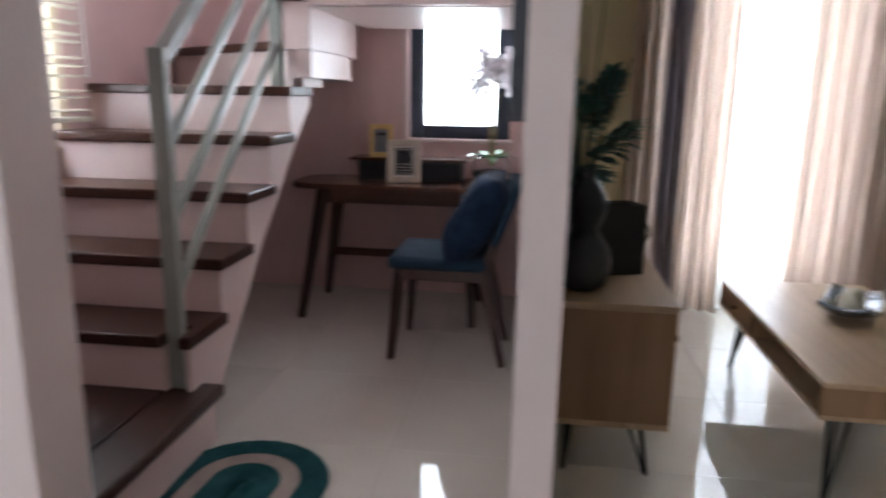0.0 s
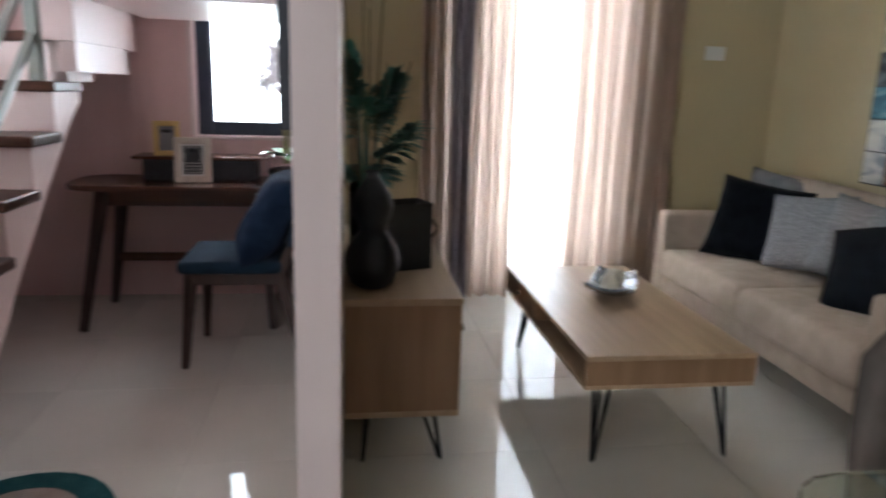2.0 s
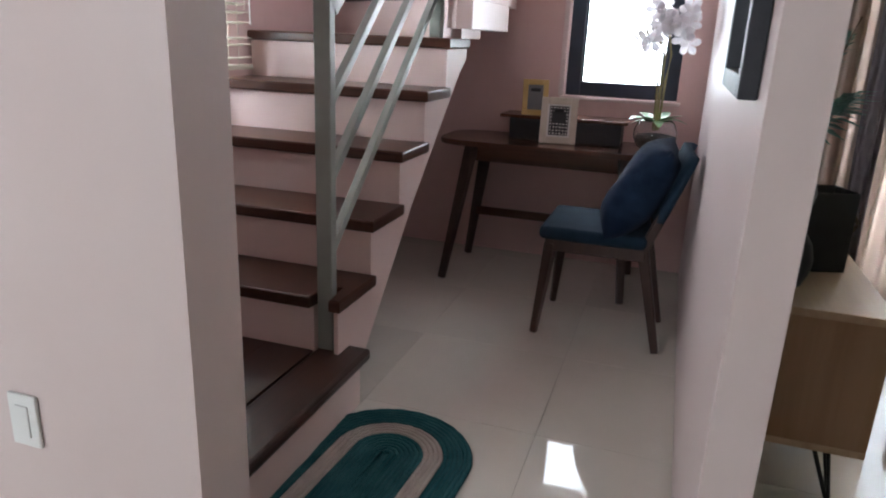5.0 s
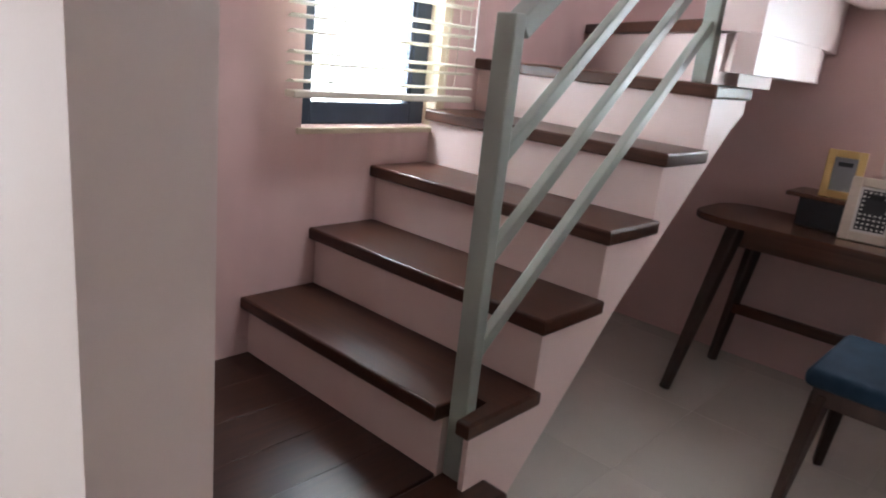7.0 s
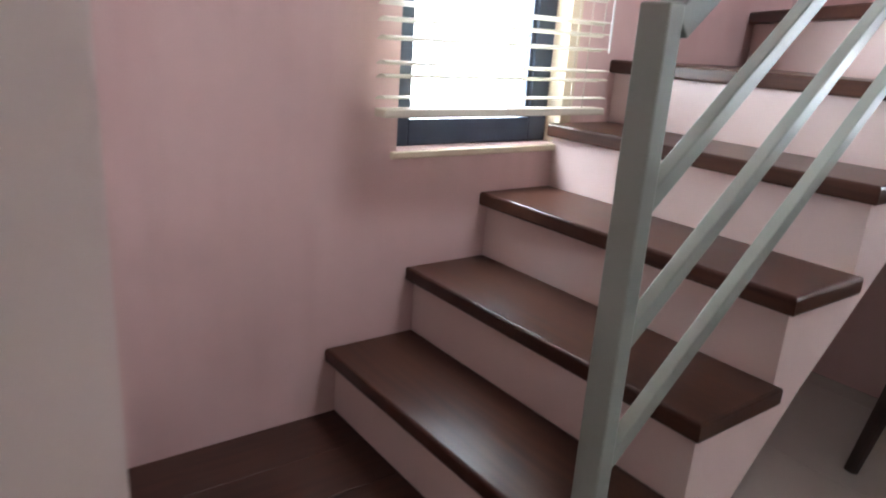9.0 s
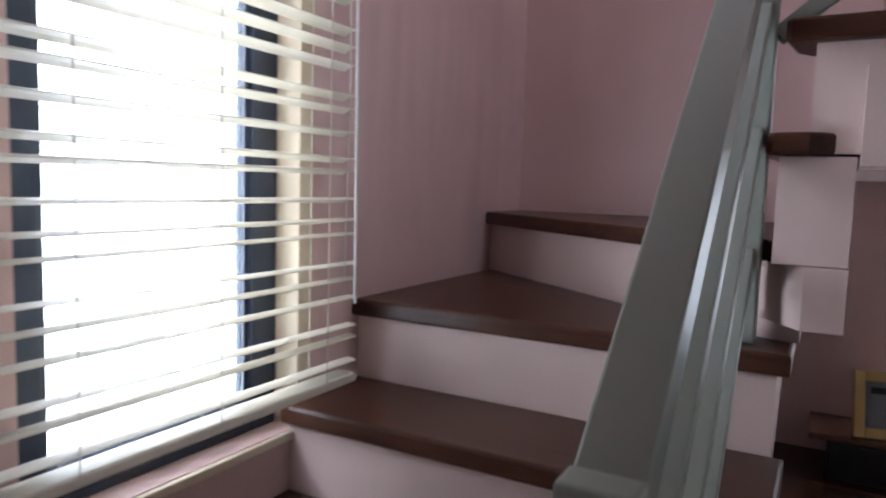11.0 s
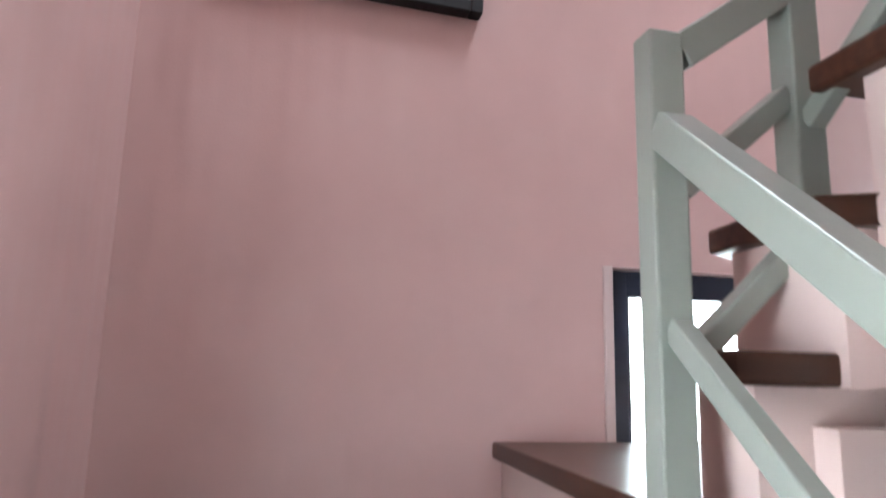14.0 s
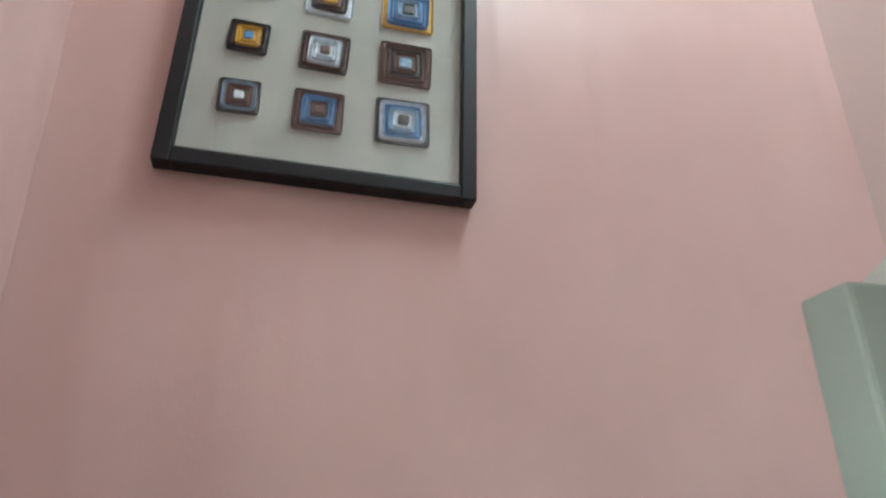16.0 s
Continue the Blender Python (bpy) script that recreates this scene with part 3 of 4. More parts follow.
part("apron", box(bmesh.new(), 0.93, 1.78, 3.25, 3.27, ZD - 0.11, ZD - 0.028, 0.003), WALNUTX, desk)
part("apron", box(bmesh.new(), 0.93, 1.78, 3.62, 3.64, ZD - 0.11, ZD - 0.028, 0.003), WALNUTX, desk)
for sx, x, dx in ((0, 0.965, -0.065), (1, 1.745, 0.065)):
    part("side_apron", box(bmesh.new(), x - 0.012, x + 0.012, 3.27, 3.62, ZD - 0.11, ZD - 0.028, 0.003), WALNUTX, desk)
    for y, dy in ((3.27, -0.2), (3.60, -0.08)):
        yy = {3.27: 3.02, 3.60: 3.50}[y]
        part("leg", bar(bmesh.new(), (x, y - 0.02, ZD - 0.03), (x + dx, yy, 0.0), 0.058, 0.058, 0.008, 0.6), WALNUT, desk, "tapered leg")
part("stretcher", bar(bmesh.new(), (0.935, 3.52, 0.26), (1.775, 3.52, 0.26), 0.03, 0.045, 0.004), WALNUTX, desk)

shelf = thing("desk_riser", "dark walnut desk riser with two drawers standing on the desk", "shelf", pose(-0.06, 0, 0))
part("top_board", box(bmesh.new(), 1.07, 1.73, 3.46, 3.68, 0.812, 0.828, 0.003), WALNUTX, shelf)
for x0, x1 in ((1.12, 1.38), (1.42, 1.70)):
    dr = part("drawer", box(bmesh.new(), x0, x1, 3.475, 3.67, 0.701, 0.812, 0.004), BLACK, shelf, "black lacquered drawer")
    part("drawer_front", box(bmesh.new(), x0 + 0.006, x1 - 0.006, 3.469, 3.475, 0.708, 0.805, 0.002), BLACK, dr)


def photo_frame(name, label, m, w, h, rim, frame_mat, inner, dots=False):
    """A photo frame leaning back on its stand; m places the middle of its lower edge."""
    p = thing(name, label, "photo frame", m)
    t = radians(12)
    lean = Matrix.Rotation(-t, 4, "X")
    def slab(nm, x0, x1, z0, z1, y0, y1, material, parent=p, bev=0.003):
        bm = box(bmesh.new(), x0, x1, y0, y1, z0, z1, bev)
        bmesh.ops.transform(bm, matrix=lean, verts=bm.verts[:])
        return part(nm, bm, material, parent)
    for a0, a1, c0, c1 in ((-w / 2, -w / 2 + rim, 0, h), (w / 2 - rim, w / 2, 0, h), (-w / 2 + rim, w / 2 - rim, 0, rim), (-w / 2 + rim, w / 2 - rim, h - rim, h)):
        slab("frame_side", a0, a1, c0, c1, 0, 0.018, frame_mat)
    lip = rim * 0.28
    slab("mount", -w / 2 + rim, w / 2 - rim, rim, h - rim, 0.009, 0.016, PALE if dots else inner, p, 0)
    pic = slab("print", -w / 2 + rim + lip, w / 2 - rim - lip, rim + lip, h - rim - lip, 0.0065, 0.009, INK if dots else inner, p, 0)
    if dots:
        nx, nz = 6, 9
        iw, ih = w - 2 * rim - 2 * lip, h - 2 * rim - 2 * lip
        bm = bmesh.new()
        for i in range(nx):
            for j in range(nz):
                cx, cz = -iw / 2 + iw * (i + 0.5) / nx, rim + lip + ih * (j + 0.5) / nz
                if abs(cz - h / 2 - 0.015) < 0.018 and abs(cx) < 0.035:
                    continue
                s = iw / nx * 0.34
                vs = [bm.verts.new((cx + dx * s, 0.0058, cz + dz * s * (1 if (i + j) % 2 else 0.7))) for dx, dz in ((-1, 0), (0, -1), (1, 0), (0, 1))]
                bm.faces.new(vs)
        bmesh.ops.transform(bm, matrix=lean, verts=bm.verts[:])
        part("print_pattern", bm, PALE, p, "pale diamond pattern")
    bm = box(bmesh.new(), -0.025, 0.025, 0, 0.005, 0, h * 0.75)
    bmesh.ops.transform(bm, matrix=Matrix.Translation((0, h * 0.32, 0)) @ Matrix.Rotation(radians(13), 4, "X"), verts=bm.verts[:])
    part("stand", bm, INK, p)
    return p


photo_frame("photo_frame", "yellow wooden photo frame with a grey card, on the desk riser", pose(1.185, 3.50, 0.829, 0, 0, 14), 0.135, 0.185, 0.028, GILT, CARD)
photo_frame("photo_frame", "limed wooden photo frame with a black and white patterned print", pose(1.33, 3.405, 0.702, 0, 0, 8), 0.185, 0.235, 0.034, LIMED, INK, True)

orchid = thing("orchid_pot", "white orchid with green leaves in a round glass bowl", "potted plant", pose(1.805, 3.46, 0.702))
prof = [(0.05, 0.0), (0.085, 0.02), (0.105, 0.06), (0.105, 0.10), (0.088, 0.14), (0.068, 0.155)]
part("bowl", lathe(bmesh.new(), prof + [(r - 0.003, z) for r, z in reversed(prof[1:])] + [(0.045, 0.004)], 32, cap=False), GLASS, orchid, "clear glass bowl", True)
part("pebbles", lathe(bmesh.new(), [(0.04, 0.005), (0.08, 0.02), (0.098, 0.055), (0.09, 0.075), (0.04, 0.083), (0.0, 0.08)], 24), SOIL, orchid, "dark pebbles", True)
rng = random.Random(11)


def blade(bm, root, ang, length, width, droop, lift, cells=8):
    """A strap leaf that rises and bends over."""
    left, right = [], []
    d = Vector((math.cos(ang), math.sin(ang), 0))
    s = Vector((-d.y, d.x, 0))
    for i in range(cells + 1):
        t = i / cells
        p = Vector(root) + d * (length * t) + Vector((0, 0, lift * t - droop * t * t))
        w = width * math.sin(math.pi * min(1, 0.12 + 0.88 * t)) ** 0.7
        mid = bm.verts.new(p - Vector((0, 0, w * 0.25)))
        left.append((bm.verts.new(p + s * w), mid)), right.append((mid, bm.verts.new(p - s * w)))
    for i in range(cells):
        for q in (left, right):
            f = bm.faces.new((q[i][0], q[i][1], q[i + 1][1], q[i + 1][0]))
            f.smooth = True


for i in range(7):
    bm = bmesh.new()
    blade(bm, (0, 0, 0.135), i * 0.9 + 0.35, rng.uniform(0.13, 0.185), rng.uniform(0.028, 0.036), rng.uniform(0.05, 0.11), rng.uniform(0.07, 0.14))
    part("leaf", bm, LEAFY, orchid, "glossy green strap leaf")
bm_stem = []
for i in range(4):
    a = i * 1.5 + 0.3
    pts = [(0.012 * math.cos(a), 0.012 * math.sin(a), 0.1), (0.018 * math.cos(a), 0.015 * math.sin(a), 0.34), (0.03 * math.cos(a), 0.01 * math.sin(a), 0.46), (0.03 * math.cos(a) - 0.03 - 0.02 * i, -0.02, 0.61 - 0.02 * i)]
    part("flower_stem", tube(bmesh.new(), pts, 0.0065, 7, 0.004), STEM, orchid)
for i in range(18):
    t = i / 17
    c = Vector((0.105 - 0.19 * t + rng.uniform(-0.035, 0.035), rng.uniform(-0.07, 0.03), 0.40 + 0.27 * math.sin(math.pi * (0.15 + 0.7 * t)) + rng.uniform(-0.07, 0.05)))
    turn = Euler((rng.uniform(-0.5, 0.5), rng.uniform(-0.5, 0.5), rng.uniform(-0.9, 0.9))).to_matrix()
    bm = bmesh.new()
    for j in range(5):
        ang = j * 2 * math.pi / 5 + 0.3
        mid = bm.verts.new(c)
        ring = []
        for k in range(-3, 4):
            aa, rr = ang + k * 0.19, 0.056 * (0.62 + 0.38 * math.cos(k * 0.5))
            ring.append(bm.verts.new(c + turn @ Vector((rr * math.cos(aa), -0.012 * (1 - abs(k) / 3), rr * math.sin(aa)))))
        for k in range(6):
            f = bm.faces.new((mid, ring[k], ring[k + 1]))
            f.smooth = True
    part("flower", bm, PETAL, orchid, "white orchid flower")

chair = thing("desk_chair", "dark walnut chair with steel-blue upholstery, turned sideways at the desk", "chair", pose(-0.05, 0.08, 0))
part("seat", box(bmesh.new(), 1.475, 1.90, 2.46, 2.90, 0.435, 0.49, 0.022, 4), BLUE, chair, "steel-blue upholstered seat", True)
part("seat_frame", box(bmesh.new(), 1.50, 1.90, 2.48, 2.88, 0.385, 0.435, 0.006), WALNUT, chair)
for (x, y), (fx, fy) in (((1.525, 2.50), (1.478, 2.52)), ((1.525, 2.86), (1.49, 2.93))):
    part("leg", bar(bmesh.new(), (x, y, 0.42), (fx, fy, 0.0), 0.045, 0.045, 0.006, 0.62), WALNUT, chair, "front leg")
for y in (2.51, 2.86):
    bm = bmesh.new()
    bar(bm, (1.885, y, 0.44), (1.985, y, 0.0), 0.045, 0.045, 0.006, 0.7)
    part("leg", bm, WALNUT, chair, "raked back leg")
    part("back_post", bar(bmesh.new(), (1.885, y, 0.42), (2.0, y, 0.72), 0.045, 0.04, 0.006, 0.75), WALNUT, chair)
bm = bmesh.new()
cells = 10
grid = []
for i in range(cells + 1):
    u = 2 * i / cells - 1
    col = []
    for j in range(cells + 1):
        v = j / cells
        half = 0.225 * (1 - 0.12 * (2 * v - 1) ** 4)
        col.append((1.925 + 0.095 * v - 0.035 * (1 - u * u), 2.685 + u * half, 0.55 + 0.29 * v - 0.03 * u * u * v))
    grid.append(col)
front = [[bm.verts.new(p) for p in c] for c in grid]
back = [[bm.verts.new((p[0] + 0.028, p[1], p[2])) for p in c] for c in grid]
for g, flip in ((front, 1), (back, 0)):
    for i in range(cells):
        for j in range(cells):
            q = (g[i][j], g[i + 1][j], g[i + 1][j + 1], g[i][j + 1])
            bm.faces.new(q if flip else q[::-1])
rim = [(i, 0) for i in range(cells)] + [(cells, j) for j in range(cells)] + [(i, cells) for i in range(cells, 0, -1)] + [(0, j) for j in range(cells, 0, -1)]
for a, b in zip(rim, rim[1:] + rim[:1]):
    bm.faces.new((front[a[0]][a[1]], back[a[0]][a[1]], back[b[0]][b[1]], front[b[0]][b[1]]))
part("backrest", bm, BLUE, chair, "curved steel-blue upholstered backrest", True)
pillow = part("throw_pillow", cushion(bmesh.new(), 0.46, 0.42, 0.19, pose(1.795, 2.74, 0.655, 0, 30, 0) @ Matrix.Rotation(radians(90), 4, "Z"), 0.1, 3), DENIM)
tagged(pillow, "denim-blue throw pillow leaning on the desk chair", "pillow")

mirror = thing("wall_mirror", "black-framed wall mirror reflecting the window", "mirror")
MY0, MY1, MZ0, MZ1 = 1.155, 1.675, 1.125, 2.0
for y0, y1, z0, z1 in ((MY0, MY0 + 0.04, MZ0, MZ1), (MY1 - 0.04, MY1, MZ0, MZ1), (MY0 + 0.04, MY1 - 0.04, MZ0, MZ0 + 0.04), (MY0 + 0.04, MY1 - 0.04, MZ1 - 0.04, MZ1)):
    part("frame_side", box(bmesh.new(), XP - 0.034, XP - 0.001, y0, y1, z0, z1, 0.003), BLACK, mirror)
part("mirror_glass", box(bmesh.new(), XP - 0.014, XP - 0.002, MY0 + 0.04, MY1 - 0.04, MZ0 + 0.04, MZ1 - 0.04), MIRROR, mirror, "silvered mirror glass")

rug = thing("oval_rug", "oval braided teal rug with a sand-coloured ring", "rug", pose(1.195, 1.32, 0.0, 0, 0, -3))
RX, RY, ROWS = 0.25, 0.44, 17
for i in range(ROWS):
    k = 1 - i / ROWS
    off = RX * (1 - k)
    rx, ry = RX - off, RY - off
    pts = []
    for j in range(72):
        a = 2 * math.pi * j / 72
        ex = rx * math.cos(a)
        ey = rx * math.sin(a) + math.copysign(ry - rx, math.sin(a)) if abs(math.sin(a)) > 1e-6 else 0
        pts.append((ex, ey, 0.007 + 0.0012 * math.sin(j * 2.2 + i)))
    ring_mat = SAND if 6 <= i <= 9 else TEAL
    part("braid", tube(bmesh.new(), pts, RX / ROWS * 0.54, 7, closed=True), ring_mat, rug, "sand braid" if ring_mat is SAND else "", True)
part("backing", prism(bmesh.new(), [(0.235 * math.cos(a), 0.235 * math.sin(a) + math.copysign(0.19, math.sin(a))) for a in [2 * math.pi * (j + 0.5) / 48 for j in range(48)]], 0.0005, 0.005), TEAL, rug)


def plate(name, label, category, m, w=0.12, h=0.075, keys=2):
    p = thing(name, label, category, m)
    part("plate", box(bmesh.new(), -w / 2, w / 2, -0.009, 0, -h / 2, h / 2, 0.003), PLASTIC, p)
    for i in range(keys):
        cx = (i - (keys - 1) / 2) * w / (keys + 0.4)
        part("rocker", box(bmesh.new(), cx - w / (keys + 1.2) / 2, cx + w / (keys + 1.2) / 2, -0.013, -0.009, -h * 0.3, h * 0.3, 0.0015), PLASTIC, p)
    return p


plate("light_switch", "white plastic double switch plate on the yellow wall", "switch", pose(4.31, YF - 0.001, 1.474), 0.125, 0.08, 3)
plate("wall_socket", "white plastic wall socket on the pale wall", "socket", pose(0.69, 0.794, 0.41), 0.075, 0.12, 1)

# ---- living room ----
def curtain(name, label, x0, x1, y, material, folds, deep, z0=0.01, z1=2.6, seed=0, flare=0.04):
    rng = random.Random(seed)
    bm = bmesh.new()
    nx, nz = folds * 10, 14
    offs = [rng.uniform(-0.5, 0.5) for _ in range(folds + 2)]
    amp = [rng.uniform(0.6, 1.15) for _ in range(folds + 2)]
    cols = []
    for i in range(nx + 1):
        u = i / nx
        f = u * folds
        k = int(f)
        ph = f * 2 * math.pi + offs[k] * (1 - f + k) + offs[k + 1] * (f - k)
        a = deep * (amp[k] * (1 - f + k) + amp[k + 1] * (f - k))
        cols.append([bm.verts.new((x0 + (x1 - x0) * u + flare * (u - 0.5) * (1 - j / nz) + 0.006 * math.sin(ph * 0.5 + j * 0.4), y + a * math.sin(ph) * (0.75 + 0.25 * (1 - j / nz)) + 0.008 * math.sin(j * 0.7 + i * 0.13), z0 + (z1 - z0) * j / nz)) for j in range(nz + 1)])
    for i in range(nx):
        for j in range(nz):
            bm.faces.new((cols[i][j], cols[i + 1][j], cols[i + 1][j + 1], cols[i][j + 1])).smooth = True
    ob = part(name, bm, material, None, "", True)
    return tagged(ob, label, "curtain", "curtains at the living window")


curtain("curtain", "floor-length taupe curtain gathered in deep folds", 2.54, 2.715, 3.60, DRAPE, 3, 0.042, seed=1)
curtain("curtain", "dark plum-grey inner curtain edge hanging in narrow folds", 2.70, 2.82, 3.575, PLUM, 3, 0.025, seed=2, flare=0.0)
curtain("curtain", "floor-length taupe curtain lit through by the window", 2.81, 3.063, 3.60, DRAPE, 4, 0.042, seed=3)
curtain("curtain", "floor-length taupe curtain gathered beside the sofa", 3.43, 4.036, 3.60, DRAPE, 7, 0.045, seed=5)
curtain("sheer_curtain", "thin white sheer curtain over the bright window", 2.8, 3.82, 3.665, SHEER, 16, 0.012, seed=7, flare=0.0)
rod = thing("curtain_rod", "dark steel curtain rod above the living window", "curtain rod")
part("pole", tube(bmesh.new(), [(2.46, 3.60, 2.61), (4.12, 3.60, 2.61)], 0.012, 10), STEEL, rod)
for x in (2.50, 4.08):
    part("bracket", bar(bmesh.new(), (x, 3.60, 2.61), (x, YF, 2.61), 0.014, 0.02, 0.002), STEEL, rod)


def hairpin(parent, x, y, z, dx, dy, spread=0.05):
    """A bent-rod leg: three rods that meet at the foot; dx, dy: which way it rakes."""
    foot = Vector((x + dx * 0.045, y + dy * 0.045, 0.006))
    leg = part("leg", tube(bmesh.new(), [(x - dx * spread, y + dy * 0.01, z), tuple(foot + Vector((-dx * 0.008, 0, 0.006))), tuple(foot), tuple(foot + Vector((0, -dy * 0.008, 0.006))), (x + dx * 0.01, y - dy * spread, z)], 0.0062, 7), STEEL, parent, "black hairpin leg", True)
    part("rod", tube(bmesh.new(), [(x + dx * 0.012, y + dy * 0.012, z), tuple(foot + Vector((0, 0, 0.008)))], 0.0058, 7), STEEL, leg)
    part("mounting_plate", box(bmesh.new(), x - 0.06, x + 0.06, y - 0.06, y + 0.06, z - 0.003, z, 0.001), STEEL, leg)


console = thing("sideboard", "light oak sideboard on black hairpin legs against the partition", "sideboard")
CX0, CX1, CY0, CY1, CZ0, CZ1 = 2.115, 2.483, 1.72, 2.9, 0.18, 0.58
part("top", box(bmesh.new(), CX0 - 0.003, CX1 + 0.003, CY0 - 0.003, CY1 + 0.003, CZ1 - 0.022, CZ1, 0.002), OAK_LIT, console, "light oak top, paled in its colour for the window light")
part("bottom", box(bmesh.new(), CX0, CX1, CY0, CY1, CZ0, CZ0 + 0.02, 0.002), OAK_LIT, console)
# upright panels and doors take the darker oak, their shade in its colour
for y in (CY0, CY1 - 0.02):
    part("side_panel", box(bmesh.new(), CX0, CX1, y, y + 0.02, CZ0 + 0.02, CZ1 - 0.022, 0.002), OAKZ_SHADED, console, "light oak end panel, coloured darker for its shade")
part("back_panel", box(bmesh.new(), CX0, CX0 + 0.012, CY0 + 0.02, CY1 - 0.02, CZ0 + 0.02, CZ1 - 0.022), OAKZ_SHADED, console)
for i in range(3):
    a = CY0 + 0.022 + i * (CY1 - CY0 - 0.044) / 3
    d = part("door", box(bmesh.new(), CX1 - 0.02, CX1 - 0.001, a + 0.002, a + (CY1 - CY0 - 0.044) / 3 - 0.002, CZ0 + 0.023, CZ1 - 0.025, 0.002), OAKZ_SHADED, console)
    part("knob", lathe(bmesh.new(), [(0.008, 0), (0.012, 0.008), (0.012, 0.018), (0.0, 0.02)], 12), STEEL, d).matrix_world = pose(CX1 - 0.001, a + 0.05, 0.46, 0, 90, 0)
for x, dx in ((CX0 + 0.07, -0.25), (CX1 - 0.08, 0.7)):
    for y, dy in ((CY0 + 0.09, -1), (CY1 - 0.09, 1)):
        hairpin(console, x, y, CZ0, dx, dy)

gourd = thing("gourd_vase", "matt black double-gourd vase on the sideboard", "vase", pose(2.205, 1.87, CZ1 + 0.001))
prof = [(0.05, 0.0), (0.078, 0.02), (0.094, 0.06), (0.098, 0.10), (0.088, 0.145), (0.063, 0.185), (0.048, 0.205), (0.05, 0.225), (0.066, 0.26), (0.074, 0.295), (0.066, 0.335), (0.043, 0.37), (0.026, 0.395)]
part("body", lathe(bmesh.new(), [(r * 0.92, z * 0.9) for r, z in prof], 36), BLACK, gourd, "", True)
part("rim", lathe(bmesh.new(), [(0.0239, 0.3555), (0.0205, 0.369), (0.0255, 0.378), (0.018, 0.376), (0.013, 0.345)], 28, cap=False), BLACK, gourd, "narrow flared rim", True)

palm = thing("palm_arrangement", "artificial palm fronds and twigs in a glass cylinder on the sideboard", "plant", pose(2.192, 2.2, CZ1 + 0.001))
prof = [(0.062, 0.0), (0.062, 0.30)]
part("cylinder_vase", lathe(bmesh.new(), prof + [(0.058, 0.30), (0.058, 0.008), (0.0, 0.008)], 28), TABLEGLASS, palm, "clear glass cylinder", True)
part("inner_wrap", lathe(bmesh.new(), [(0.05, 0.012), (0.054, 0.05), (0.054, 0.24), (0.045, 0.26), (0.0, 0.26)], 20), LEAF, palm, "dark green leaf wrap", True)
rng = random.Random(21)


def frond(base_at, ang, reach, top, leaflets=13, size=0.11):
    bm, d = bmesh.new(), Vector((math.cos(ang), math.sin(ang), 0))
    pts = []
    for i in range(9):
        t = i / 8
        pts.append(Vector(base_at) + d * (reach * t ** 1.8) + Vector((0, 0, top * (t - 0.22 * t ** 4))))
    tube(bm, pts, 0.0045, 6, 0.0018)
    tip, before = pts[-1], pts[-2]
    axis = (tip - pts[4]).normalized()
    across = axis.cross(Vector((0, 0, 1))).normalized()
    for k in range(leaflets):
        t = k / (leaflets - 1)
        root = pts[4] + (tip - pts[4]) * t
        for s in (-1, 1):
            ln = size * (0.55 + 0.9 * math.sin(math.pi * (0.15 + 0.75 * t))) * rng.uniform(0.8, 1.15)
            way = (across * s * math.cos(0.5 + 0.4 * t) + axis * (0.45 + 0.6 * t) + Vector((0, 0, -0.15 - 0.25 * rng.random()))).normalized()
            wide = way.cross(Vector((0, 0, 1))).normalized() * 0.02 * rng.uniform(0.8, 1.2)
            a, b, c = root, root + way * ln * 0.5, root + way * ln - Vector((0, 0, ln * 0.2))
            v = [bm.verts.new(p) for p in (a, b + wide, c, b - wide)]
            mid = bm.verts.new(b - Vector((0, 0, 0.004)))
            for q in ((0, 1, 4), (1, 2, 4), (2, 3, 4), (3, 0, 4)):
                bm.faces.new([v[i] if i < 4 else mid for i in q])
    for v in bm.verts:
        v.co.x = max(v.co.x, -0.076)
    return bm


for ang, reach, top, size in ((2.6, 0.07, 0.66, 0.075), (4.0, 0.10, 0.58, 0.07), (-0.3, 0.12, 0.52, 0.08), (0.4, 0.10, 0.56, 0.075), (-0.6, 0.19, 0.34, 0.085), (0.2, 0.17, 0.30, 0.075), (4.6, 0.13, 0.44, 0.075),
                              (1.5, 0.08, 0.48, 0.075), (3.2, 0.06, 0.14, 0.05), (-1.2, 0.10, 0.12, 0.05), (5.2, 0.09, 0.16, 0.05), (2.2, 0.08, 0.13, 0.05), (0.7, 0.10, 0.12, 0.05)):
    part("frond", frond((0.02 * math.cos(ang), 0.02 * math.sin(ang), 0.24), ang, reach * 0.8, top, 20, size * 1.25), LEAF, palm, "dark green feathered frond")
for i in range(12):
    a, r = rng.uniform(0, 6.28), rng.uniform(0.05, 0.19)
    h = rng.uniform(0.35, 1.0)
    p0 = (0.025 * math.cos(a), 0.025 * math.sin(a), 0.1)
    part("twig", tube(bmesh.new(), [p0, (0.06 * math.cos(a), 0.06 * math.sin(a), 0.1 + h * 0.45), (r * math.cos(a + 0.1), r * math.sin(a + 0.1), 0.1 + h)], 0.0042, 6, 0.0022), STALK, palm)

bag = thing("paper_bag", "black paper bag with a braided loop handle on the sideboard", "bag", pose(2.325, 2.12, CZ1 + 0.001, 0, 0, 20))
bw, bd, bh = 0.17, 0.13, 0.24
